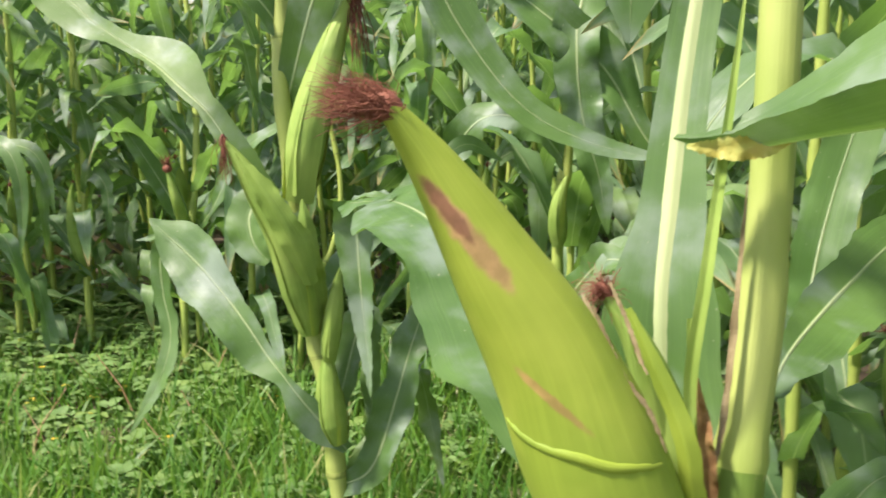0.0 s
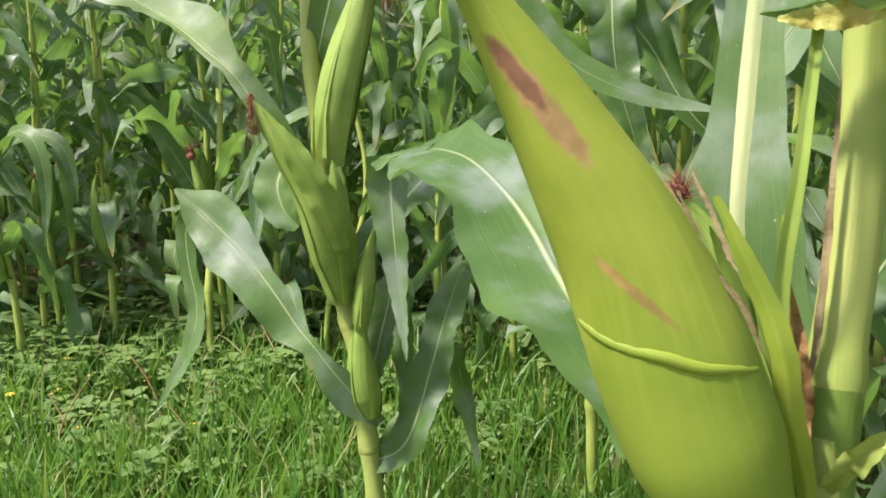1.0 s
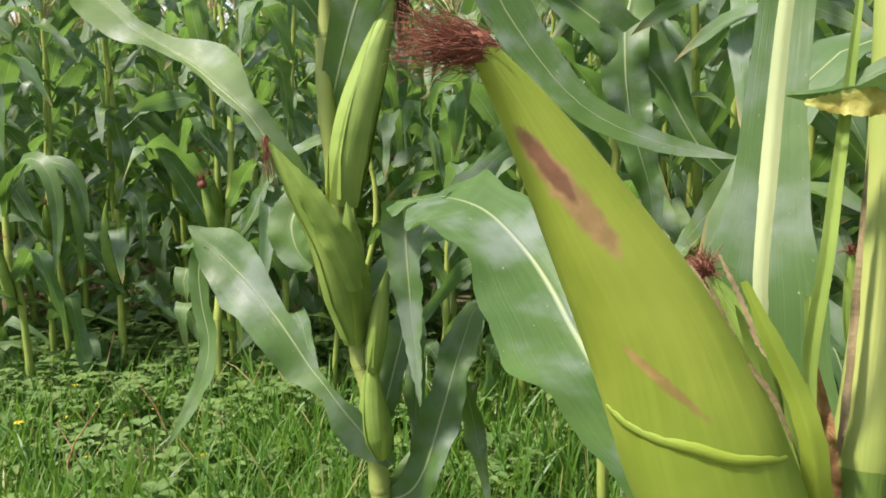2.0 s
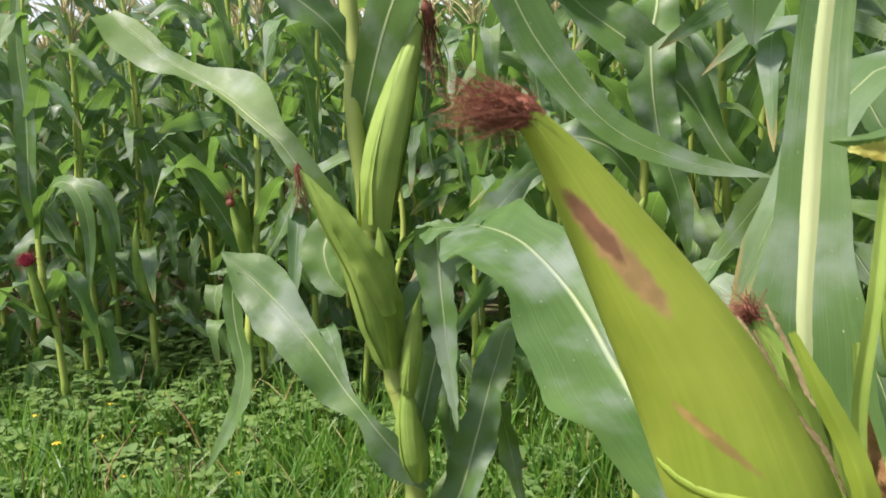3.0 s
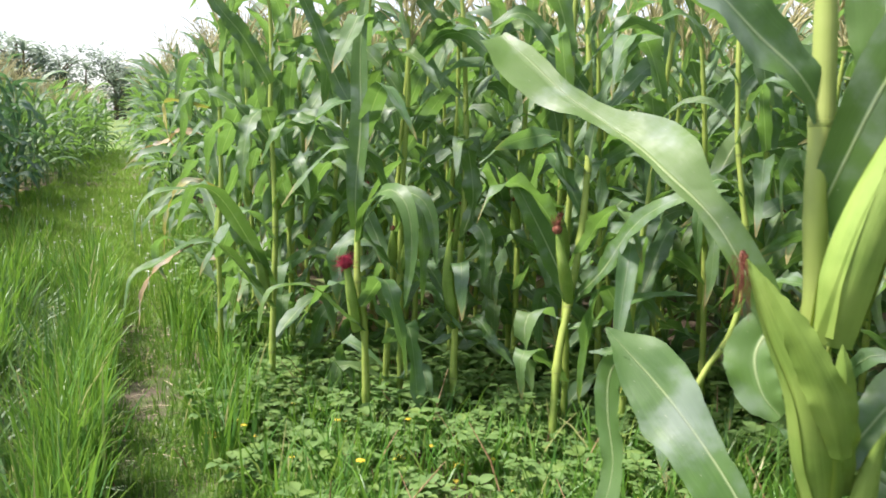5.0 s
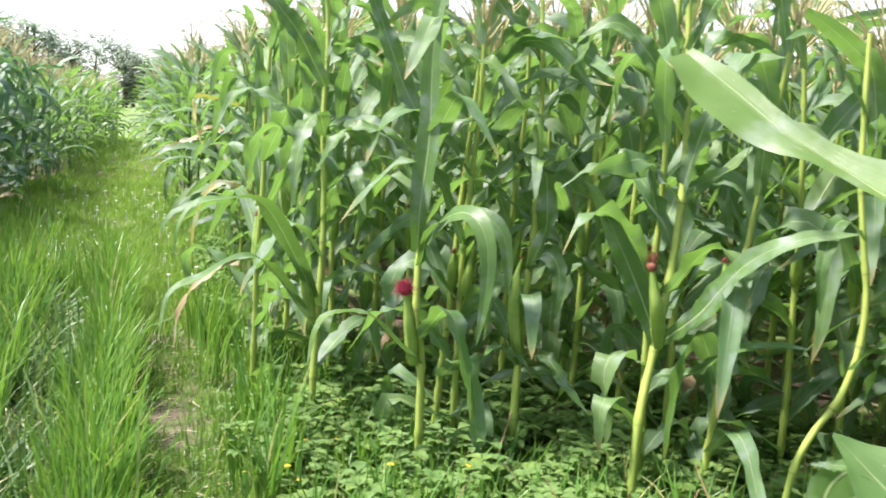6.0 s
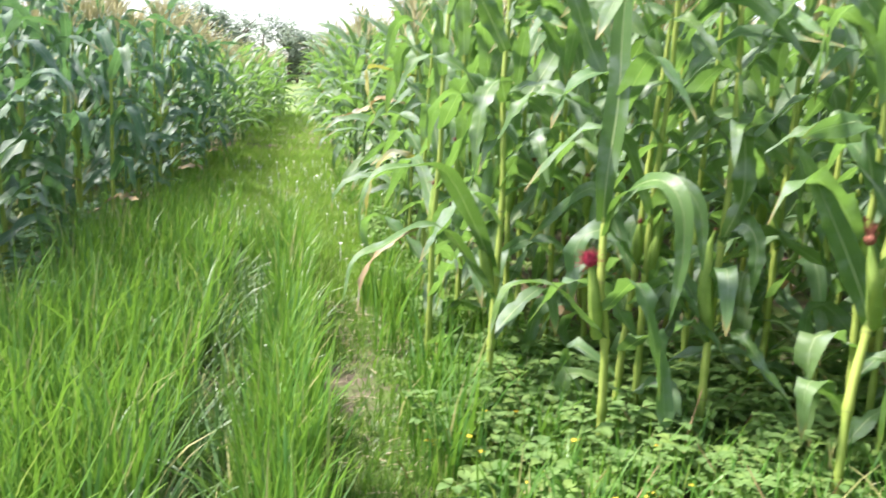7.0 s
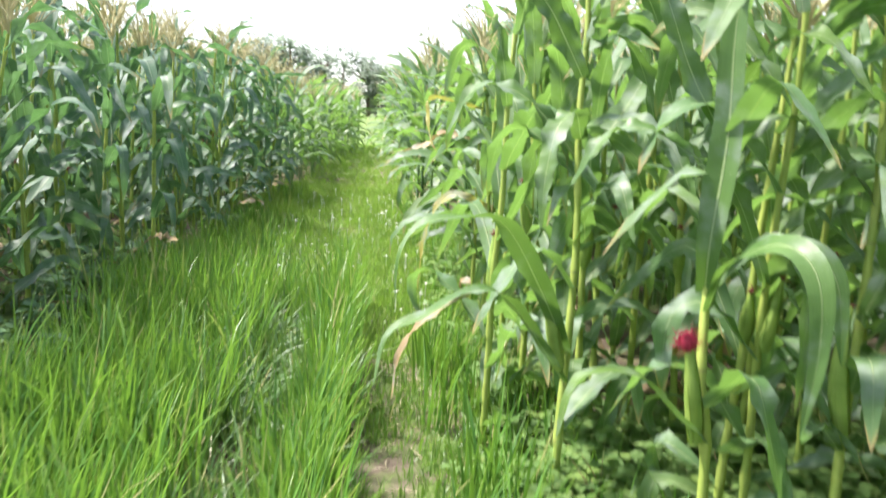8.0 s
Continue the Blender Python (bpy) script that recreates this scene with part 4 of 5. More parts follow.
pb.ear([(0.785, 2.10, 0.50), (0.775, 2.10, 0.56), (0.772, 2.10, 0.62), (0.775, 2.10, 0.67)], 0.026, None, 0, HUSK, "", 1, 0, 8, 0.3)
pb.blade(([(0.764, 2.05, 0.81), (0.742, 2.022, 0.893), (0.703, 2.012, 0.974), (0.656, 2.015, 1.045)], (0.1, -1, 0.1), (0, 0.3, 0.7, 1), (0.012, 0.026, 0.020, 0.002), (0.012, 0.030, 0.018, 0.002), dict(lift=(-0.5, -0.5), wave=0.15, waves=2)), mat=HUSK_GREEN, label="outer green husk leaf")
pb.leaf([(0.765, 2.10, 0.74), (0.762, 2.055, 0.84), (0.760, 2.05, 0.91), (0.752, 2.06, 0.96)], 0.05, (0.3, -1, 0.1), -0.5, 0.15, 2, mat=HUSK_GREEN)
pb.blade(([(0.75, 2.13, 0.873), (0.667, 2.12, 0.957), (0.599, 2.12, 1.067), (0.557, 2.15, 1.111), (0.496, 2.18, 1.156), (0.44, 2.22, 1.194), (0.355, 2.27, 1.241), (0.277, 2.32, 1.284), (0.213, 2.36, 1.329), (0.125, 2.41, 1.389)], (0.25, -0.85, 0.45), (0, 0.2, 0.37, 0.45, 0.55, 0.625, 0.73, 0.82, 0.9, 1), (0.02, 0.02, 0.012, 0.01, 0.01, 0.013, 0.032, 0.058, 0.062, 0.046), (0.02, 0.03, 0.027, 0.066, 0.063, 0.027, 0.018, 0.018, 0.022, 0.01), dict(lift=(0.25, 0.3), wave=0.16, waves=2.5, phase=0.6)))
pb.blade(([(0.801, 2.1, 0.487), (0.756, 2.08, 0.553), (0.721, 2.07, 0.605), (0.691, 2.08, 0.64), (0.661, 2.1, 0.667), (0.618, 2.12, 0.722), (0.569, 2.15, 0.769), (0.505, 2.19, 0.82), (0.442, 2.22, 0.865), (0.394, 2.24, 0.9)], (0.3, -0.9, 0.35), (0, 0.12, 0.2, 0.28, 0.35, 0.48, 0.6, 0.73, 0.87, 0.96, 1), (0.008, 0.042, 0.04, 0.012, 0.036, 0.06, 0.058, 0.06, 0.042, 0.012, 0.002), (0.012, 0.02, 0.018, 0.008, 0.01, 0.018, 0.024, 0.05, 0.052, 0.016, 0.002), dict(lift=(0.15, 0.35), wave=0.14, waves=2.5, phase=1.4)), ([(0.424, 2.25, 0.862), (0.396, 2.27, 0.811), (0.396, 2.27, 0.742), (0.414, 2.25, 0.667), (0.41, 2.22, 0.607), (0.382, 2.2, 0.545), (0.347, 2.17, 0.48)], (-0.1, -1, 0.2), (0, 0.1, 0.3, 0.5, 0.65, 0.8, 1), (0.03, 0.026, 0.024, 0.016, 0.022, 0.018, 0.001), (0.022, 0.024, 0.022, 0.018, 0.018, 0.013, 0.001), dict(lift=(0.25, 0.1), wave=0.2, waves=2.0)), ([(0.451, 2.225, 0.862), (0.423, 2.225, 0.867), (0.394, 2.225, 0.863), (0.373, 2.22, 0.861)], (0.2, -0.7, 0.7), (0, 0.4, 0.8, 1), (0.012, 0.01, 0.006, 0.001), (0.01, 0.01, 0.004, 0.001), dict(wave=0.3)))
pb.blade(([(0.681, 2.14, 0.974), (0.654, 2.12, 0.949), (0.643, 2.1, 0.916), (0.658, 2.08, 0.874), (0.685, 2.07, 0.848)], (-0.1, -1, 0.2), (0, 0.25, 0.5, 0.8, 1), (0.02, 0.038, 0.044, 0.032, 0.016), (0.02, 0.034, 0.04, 0.03, 0.01), dict(lift=(0.5, 0.35), wave=0.22, waves=1.5)))
pb.leaf([(0.70, 2.165, 1.25), (0.67, 2.14, 1.30), (0.62, 2.11, 1.35), (0.55, 2.07, 1.42), (0.45, 2.03, 1.50), (0.3, 2.0, 1.53)], 0.095, (0.1, -0.7, 0.7), 0.25, 0.1)
pb.blade(([(0.764, 2.19, 1.144), (0.765, 2.22, 1.232), (0.767, 2.25, 1.323), (0.768, 2.28, 1.415), (0.768, 2.32, 1.519)], (0.05, -1, 0.15), (0, 0.25, 0.5, 0.75, 1), (0.014, 0.022, 0.040, 0.060, 0.055), (0.014, 0.028, 0.042, 0.064, 0.05), dict(lift=(0.25, 0.25), wave=0.14, waves=1.5)))
pb.leaf([(0.77, 2.13, 0.40), (0.84, 2.12, 0.44), (0.885, 2.15, 0.56), (0.92, 2.19, 0.68), (0.95, 2.25, 0.74), (1.0, 2.32, 0.66)], 0.080, (-0.2, -0.9, 0.3))
pb.leaf([(0.77, 2.14, 0.52), (0.80, 2.20, 0.66), (0.815, 2.26, 0.72), (0.825, 2.24, 0.62), (0.83, 2.19, 0.45)], 0.06, (-0.2, -1, 0.3))
pb.leaf([(0.77, 2.14, 0.36), (0.86, 2.2, 0.5), (0.9, 2.3, 0.58), (0.93, 2.33, 0.45), (0.95, 2.34, 0.3)], 0.07, (-0.4, -0.8, 0.4))
pb.leaf([(0.74, 2.14, 0.74), (0.82, 2.22, 0.85), (0.92, 2.36, 0.95), (1.0, 2.45, 1.02), (1.08, 2.5, 0.98)], 0.075, (-0.2, -0.9, 0.4))
pb.leaf([(0.70, 2.16, 1.10), (0.80, 2.1, 1.34), (0.92, 2.04, 1.44), (1.03, 2.02, 1.24), (1.13, 2.00, 1.11), (1.24, 1.99, 1.05), (1.37, 1.99, 1.02)], 0.095, (0.15, -0.9, 0.4), 0.12, 0.08, end=(0, -0.8, 0.6))

pc = Plant((1.19, 2.68), "maize plant with green ear behind the grassy gap")
pc.stalk([(1.20, 2.69, 0.78), (1.22, 2.72, 0.95), (1.23, 2.75, 1.12), (1.25, 2.79, 1.37), (1.26, 2.8, 1.65)], 0.015, (0.2, 0.35, 0.56, 0.75, 0.9))
pc.fill([(1.20, 2.69, 0.78), (1.22, 2.72, 0.95), (1.23, 2.75, 1.12), (1.25, 2.79, 1.37), (1.26, 2.8, 1.65)], (0.8, 1.0, 1.2, 1.4, 1.55), 35)
pc.ear([(1.20, 2.67, 0.76), (1.20, 2.65, 0.86), (1.22, 2.65, 0.93)], 0.02, None, 0, HUSK, "", 1, 0, 9)
pc.leaf([(1.24, 2.78, 1.38), (1.26, 2.68, 1.36), (1.24, 2.62, 1.25), (1.25, 2.60, 1.08), (1.29, 2.60, 0.93), (1.31, 2.6, 0.8)], 0.11, (-0.1, -1, 0.2))
pc.leaf([(1.22, 2.72, 0.95), (1.14, 2.66, 1.05), (1.04, 2.66, 1.07), (0.96, 2.69, 1.0), (0.88, 2.71, 0.88), (0.83, 2.7, 0.75)], 0.095, (0.2, -0.8, 0.6))
pc.leaf([(1.24, 2.77, 1.25), (1.15, 2.66, 1.4), (1.02, 2.6, 1.44), (0.92, 2.58, 1.3)], 0.085, (0, -0.6, 0.8))
pc.leaf([(1.20, 2.69, 0.6), (1.3, 2.55, 0.75), (1.4, 2.45, 0.72), (1.46, 2.4, 0.55)], 0.085, (-0.2, -0.8, 0.6))

pd = Plant((1.55, 2.60), "maize plant with dark dried silk in the second row")
pd.stalk([(1.55, 2.61, 0.55), (1.56, 2.66, 0.90), (1.57, 2.70, 1.25), (1.58, 2.75, 1.65)], 0.014, (0.2, 0.35, 0.56, 0.75, 0.9))
pd.fill([(1.55, 2.61, 0.55), (1.56, 2.66, 0.90), (1.57, 2.70, 1.25), (1.58, 2.75, 1.65)], (0.4, 0.7, 1.0, 1.2, 1.4, 1.55), 36)
pd.ear([(1.54, 2.57, 0.74), (1.51, 2.53, 0.84), (1.49, 2.51, 0.92)], 0.02, SILK_BROWN, 0.04, HUSK, "", 1.2, 30, 15)
pd.leaf([(1.56, 2.66, 0.86), (1.41, 2.61, 0.99), (1.31, 2.62, 1.16), (1.21, 2.62, 1.26), (1.10, 2.63, 1.35), (1.00, 2.66, 1.45), (0.88, 2.70, 1.50)], 0.115, (0.1, -0.9, 0.4), 0.2, 0.3, 2, shape=([0, 0.2, 0.5, 0.8, 1], [0.35, 0.5, 1.0, 0.8, 0.05]))

pr = Plant((-0.93, 3.69), "maize plant with bright crimson silk at field edge")
pr.stalk([(-0.95, 3.70, 0.42), (-0.98, 3.70, 0.59), (-1.01, 3.75, 0.84), (-1.04, 3.82, 1.20), (-1.05, 3.86, 1.51), (-1.04, 3.90, 1.75)], 0.0145, (0.1, 0.235, 0.35, 0.48, 0.66, 0.82), top=0.5)
pr.fill([(-0.95, 3.70, 0.42), (-0.98, 3.70, 0.59), (-1.01, 3.75, 0.84), (-1.04, 3.82, 1.20), (-1.05, 3.86, 1.51), (-1.04, 3.90, 1.75)], (0.5, 0.95, 1.1, 1.35, 1.5, 1.65), 31)
pr.ear([(-0.965, 3.67, 0.42), (-0.972, 3.655, 0.52), (-0.984, 3.645, 0.62), (-0.996, 3.64, 0.68)], 0.021, SILK_RED, 0.044, HUSK, "", 0.25, 340, 10, 0.5, None, 0.75, 0.5, 2.0)
pr.leaf([(-0.962, 3.66, 0.44), (-0.965, 3.64, 0.50), (-0.97, 3.632, 0.57)], 0.016, (0, -1, 0), -0.4, 0.2, 2, mat=LEAF_DRY, label="brown withered husk edge")
pr.leaf([(-0.95, 3.69, 0.42), (-1.00, 3.57, 0.53), (-1.05, 3.50, 0.61), (-1.13, 3.40, 0.62), (-1.16, 3.36, 0.57), (-1.17, 3.33, 0.46)], 0.07, (0, 0, 1), 0.2, 0.05)
pr.leaf([(-0.99, 3.73, 0.76), (-0.93, 3.66, 0.88), (-0.81, 3.56, 0.96), (-0.71, 3.50, 0.98), (-0.64, 3.47, 0.92), (-0.62, 3.46, 0.78), (-0.63, 3.43, 0.59)], 0.075, (-0.2, -0.3, 1), 0.2, 0.06, end=(0.4, -1, 0.2))
pr.leaf([(-1.0, 3.74, 0.78), (-0.92, 3.72, 0.89), (-0.85, 3.71, 0.95), (-0.74, 3.71, 0.95), (-0.67, 3.70, 0.88), (-0.64, 3.69, 0.70)], 0.07, (-0.2, -0.3, 1), 0.2, 0.06, end=(0.6, -1, 0.2))
pr.leaf([(-1.01, 3.74, 0.80), (-0.99, 3.70, 0.95), (-0.98, 3.72, 1.21), (-1.00, 3.75, 1.50), (-1.00, 3.82, 1.79)], 0.085, (0.1, -1, 0.1), 0.35, 0.05)
pr.leaf([(-1.04, 3.82, 1.2), (-1.14, 3.78, 1.4), (-1.22, 3.74, 1.62), (-1.32, 3.7, 1.8)], 0.075, (0.3, -0.5, 0.8))
pr.leaf([(-1.04, 3.83, 1.25), (-0.93, 3.8, 1.42), (-0.8, 3.78, 1.46), (-0.66, 3.76, 1.32)], 0.075, (-0.2, -0.2, 1))
pr.leaf([(-1.03, 3.80, 1.1), (-1.16, 3.72, 1.2), (-1.28, 3.66, 1.2), (-1.36, 3.6, 1.05)], 0.075, (0.2, -0.2, 1))

p1 = Plant((-1.47, 3.82), "straight maize plant with slender yellow-green ear")
p1.stalk([(-1.49, 3.84, 0.27), (-1.52, 3.91, 0.79), (-1.57, 3.95, 1.23), (-1.59, 3.99, 1.52), (-1.63, 4.01, 1.85)], 0.014, (0.14, 0.28, 0.42, 0.55, 0.66, 0.8), top=0.5)
p1.fill([(-1.49, 3.84, 0.27), (-1.52, 3.91, 0.79), (-1.57, 3.95, 1.23), (-1.59, 3.99, 1.52), (-1.63, 4.01, 1.85)], (0.22, 0.7, 0.95, 1.05, 1.55, 1.7), 32)
p1.ear([(-1.49, 3.82, 0.46), (-1.515, 3.80, 0.60), (-1.54, 3.79, 0.74)], 0.021, None, 0, HUSK, "", 1, 0, 11, 0.05)
p1.leaf([(-1.545, 3.93, 1.17), (-1.50, 3.82, 1.25), (-1.48, 3.71, 1.21), (-1.47, 3.65, 1.11), (-1.46, 3.62, 0.92)], 0.085, (0, -0.4, 1), end=(0, -1, 0.2))
p1.leaf([(-1.555, 3.94, 1.20), (-1.41, 3.92, 1.24), (-1.26, 3.93, 1.19), (-1.18, 3.93, 1.07), (-1.14, 3.94, 0.94)], 0.07, (-0.2, -0.5, 0.9))
p1.leaf([(-1.57, 3.95, 1.36), (-1.63, 3.86, 1.54), (-1.71, 3.78, 1.68), (-1.78, 3.74, 1.82)], 0.085, (0.4, -0.7, 0.6))
p1.leaf([(-1.58, 3.97, 1.45), (-1.48, 3.92, 1.6), (-1.38, 3.9, 1.72), (-1.26, 3.86, 1.78)], 0.08, (-0.4, -0.7, 0.6))
p1.leaf([(-1.50, 3.87, 0.50), (-1.50, 3.70, 0.73), (-1.52, 3.53, 0.93), (-1.57, 3.40, 0.95), (-1.63, 3.31, 0.93), (-1.64, 3.24, 0.85), (-1.64, 3.23, 0.72)], 0.075, (0, 0, 1), 0.25, 0.08, end=(-0.5, -1, 0.3))
p1.leaf([(-1.49, 3.85, 0.42), (-1.54, 3.60, 0.70), (-1.59, 3.47, 0.73), (-1.62, 3.33, 0.68), (-1.67, 3.24, 0.63), (-1.66, 3.18, 0.5)], 0.07, (0, 0, 1), 0.25, 0.08, end=(-0.3, -1, 0.4))
p1.leaf([(-1.53, 3.92, 0.85), (-1.42, 3.86, 1.02), (-1.32, 3.8, 1.05), (-1.24, 3.76, 0.9)], 0.075, (-0.2, -0.5, 0.9))
p1.leaf([(-1.56, 3.95, 1.1), (-1.7, 3.86, 1.28), (-1.84, 3.78, 1.32), (-1.92, 3.72, 1.16)], 0.075, (0.2, -0.3, 0.9))

p1.leaf([(-1.585, 3.48, 0.728), (-1.65, 3.37, 0.66), (-1.69, 3.31, 0.56), (-1.69, 3.285, 0.43)], 0.03, (0, -0.3, 1), 0.3, 0.25, 3, mat=LEAF_DRY, end=(-0.3, -1, 0.3), label="browned drooping leaf")

py = Plant((-2.624, 4.870), "maize plant with yellowed drooping leaf at the corner")
py_line = [(-2.624, 4.870, 0.5), (-2.634, 4.870, 0.95), (-2.624, 4.890, 1.5)]
py.stalk(py_line, 0.013, (0.2, 0.4, 0.6, 0.8), top=0.5)
py.fill(py_line, (0.3, 0.5, 0.65, 0.8, 0.95, 1.1, 1.2, 1.3, 1.4, 1.45), 51)
py.leaf([(-2.624, 4.87, 0.792), (-2.724, 4.75, 0.852), (-2.794, 4.7, 0.794), (-2.839, 4.66, 0.634), (-2.835, 4.62, 0.375)], 0.045, (-0.4, -0.8, 0.4), 0.3, 0.3, 3, mat=LEAF_YELLOW, end=(-0.6, -0.8, 0.1), label="yellowed drooping leaf")
pz = Plant((-3.412, 5.750), "maize plant with a tan withered leaf by the path")
pz_line = [(-3.412, 5.750, 0.5), (-3.422, 5.750, 0.95), (-3.412, 5.770, 1.5)]
pz.stalk(pz_line, 0.013, (0.2, 0.4, 0.6, 0.8), top=0.5)
pz.fill(pz_line, (0.3, 0.5, 0.65, 0.8, 0.95, 1.1, 1.2, 1.3, 1.4, 1.45), 52)
pz.leaf([(-3.412, 5.75, 1.052), (-3.562, 5.6, 1.102), (-3.617, 5.5, 1.032), (-3.67, 5.4, 0.997), (-3.736, 5.3, 0.97)], 0.06, (-0.2, -0.5, 0.8), 0.3, 0.4, 3, mat=LEAF_DRY, label="withered tan leaf")
pz.leaf([(-3.412, 5.75, 1.255), (-3.496, 5.4, 1.305), (-3.479, 5.35, 1.205), (-3.408, 5.3, 1.073), (-3.342, 5.28, 1.008)], 0.04, (-0.4, -0.8, 0.4), 0.3, 0.3, 3, mat=LEAF_YELLOW, label="yellowed drooping leaf")

po = Plant((-0.18, 3.69), "leaning maize plant with rust-tipped ear")
po.stalk([(-0.19, 3.75, 0.36), (-0.18, 3.83, 0.59), (-0.17, 3.90, 0.80), (-0.17, 3.96, 1.08), (-0.19, 4.01, 1.32), (-0.24, 4.08, 1.75)], 0.0145, (0.2, 0.33, 0.46, 0.6, 0.74), top=0.65)
po.fill([(-0.19, 3.75, 0.36), (-0.18, 3.83, 0.59), (-0.17, 3.90, 0.80), (-0.17, 3.96, 1.08), (-0.19, 4.01, 1.32), (-0.24, 4.08, 1.75)], (0.75, 0.9, 1.2, 1.4, 1.6), 34)
po.ear([(-0.15, 3.74, 0.61), (-0.15, 3.67, 0.735), (-0.165, 3.66, 0.81), (-0.175, 3.66, 0.865)], 0.021, SILK_RUST, 0.042, HUSK, "", 0.0, 60, 12, 0.3, (0, 0, 1), 0.16, 0.9, 1.5)
po.leaf([(-0.18, 3.83, 0.60), (-0.215, 3.80, 0.71), (-0.29, 3.76, 0.88), (-0.375, 3.69, 1.065), (-0.41, 3.66, 1.105)], 0.085, (0.3, -0.9, 0.4), 0.15, 0.06)
po.leaf([(-0.165, 3.86, 0.60), (-0.04, 3.75, 0.73), (0.09, 3.67, 0.91), (0.23, 3.64, 1.00), (0.37, 3.65, 1.03)], 0.09, (-0.3, -0.8, 0.6), 0.15, 0.08)
po.leaf([(-0.18, 3.82, 0.50), (-0.04, 3.78, 0.54), (0.07, 3.73, 0.64), (0.18, 3.74, 0.67), (0.28, 3.73, 0.68)], 0.065, (-0.2, -0.4, 0.9), 0.2, 0.1)
po.leaf([(-0.17, 3.95, 1.05), (-0.3, 3.85, 1.18), (-0.42, 3.8, 1.14), (-0.52, 3.77, 1.07)], 0.07, (0.1, -0.3, 1))
po.leaf([(-0.17, 3.96, 1.08), (-0.1, 3.86, 1.3), (0.02, 3.8, 1.48), (0.12, 3.76, 1.5)], 0.08, (-0.2, -0.8, 0.6))
po.leaf([(-0.19, 4.01, 1.32), (-0.3, 3.9, 1.5), (-0.4, 3.86, 1.6), (-0.52, 3.82, 1.55)], 0.08, (0.2, -0.8, 0.6))
po.leaf([(-0.22, 4.05, 1.5), (-0.12, 3.95, 1.68), (0.0, 3.9, 1.76), (0.12, 3.86, 1.7)], 0.08, (-0.2, -0.8, 0.6))

p3 = Plant((-0.68, 3.93), "upright maize plant with green ear at field edge")
p3.stalk([(-0.70, 3.99, 0.44), (-0.71, 4.06, 0.79), (-0.72, 4.10, 1.11), (-0.76, 4.15, 1.53), (-0.80, 4.18, 1.84)], 0.0145, (0.12, 0.25, 0.40, 0.52, 0.64, 0.8), top=0.5)
p3.fill([(-0.70, 3.99, 0.44), (-0.71, 4.06, 0.79), (-0.72, 4.10, 1.11), (-0.76, 4.15, 1.53), (-0.80, 4.18, 1.84)], (0.3, 0.55, 0.9, 1.0, 1.3, 1.45, 1.65), 33)
p3.ear([(-0.69, 3.95, 0.43), (-0.71, 3.94, 0.58), (-0.715, 3.95, 0.72), (-0.705, 3.96, 0.79)], 0.024, SILK_BROWN, 0.02, HUSK, "", 1, 14, 13)
p3.leaf([(-0.70, 4.03, 0.74), (-0.635, 3.99, 0.92), (-0.63, 3.92, 1.12), (-0.62, 3.82, 1.14), (-0.60, 3.76, 1.02)], 0.08, (0, -0.6, 0.8))
p3.leaf([(-0.71, 4.05, 0.76), (-0.62, 3.98, 0.82), (-0.56, 3.95, 0.76), (-0.55, 3.92, 0.6)], 0.07, (-0.2, -0.7, 0.7), end=(0.2, -1, 0.2))
p3.leaf([(-0.70, 3.98, 0.40), (-0.59, 3.94, 0.46), (-0.47, 3.87, 0.38), (-0.39, 3.85, 0.32)], 0.055, (0, -0.3, 1))
p3.leaf([(-0.70, 3.97, 0.40), (-0.71, 3.82, 0.50), (-0.70, 3.66, 0.50)], 0.055, (0, -0.2, 1))
p3.leaf([(-0.72, 4.09, 1.05), (-0.84, 4.0, 1.22), (-0.95, 3.92, 1.26), (-1.02, 3.88, 1.12)], 0.075, (0.2, -0.3, 1))
p3.leaf([(-0.73, 4.12, 1.25), (-0.62, 4.03, 1.42), (-0.5, 3.96, 1.58), (-0.4, 3.9, 1.62)], 0.08, (-0.3, -0.6, 0.8))
p3.leaf([(-0.76, 4.15, 1.5), (-0.88, 4.06, 1.66), (-0.98, 4.0, 1.78), (-1.1, 3.95, 1.82)], 0.08, (0.3, -0.6, 0.8))

pq = Plant((0.253, 3.685), "bent maize plant leaning over the weeds")
pq_line = [(0.274, 3.726, 0.294), (0.317, 3.769, 0.429), (0.366, 3.807, 0.515), (0.395, 3.838, 0.616), (0.408, 3.861, 0.715), (0.404, 3.88, 0.839), (0.379, 3.891, 0.985), (0.351, 3.907, 1.164), (0.335, 3.932, 1.361), (0.322, 3.963, 1.59)]
pq.stalk(pq_line, 0.0105, (0.2, 0.33, 0.45, 0.58, 0.72, 0.86), top=0.7)
pq.leaf([(0.395, 3.817, 0.621), (0.435, 3.758, 0.691), (0.512, 3.693, 0.75), (0.62, 3.688, 0.746), (0.708, 3.659, 0.648)], 0.06, (-0.1, -0.3, 1), 0.2, 0.12)
pq.leaf([(0.378, 3.87, 0.995), (0.341, 3.77, 1.049), (0.308, 3.697, 1.043), (0.29, 3.615, 0.939), (0.3, 3.598, 0.803)], 0.055, (0.2, -0.5, 0.8), 0.2, 0.12)
pq.leaf([(0.351, 3.885, 1.165), (0.391, 3.833, 1.282), (0.45, 3.763, 1.361), (0.548, 3.748, 1.322)], 0.07, (-0.2, -0.4, 0.9), 0.2, 0.1)
pq.leaf([(0.334, 3.931, 1.361), (0.266, 3.805, 1.479), (0.188, 3.724, 1.562), (0.127, 3.633, 1.536)], 0.07, (0.2, -0.5, 0.9), 0.2, 0.1)


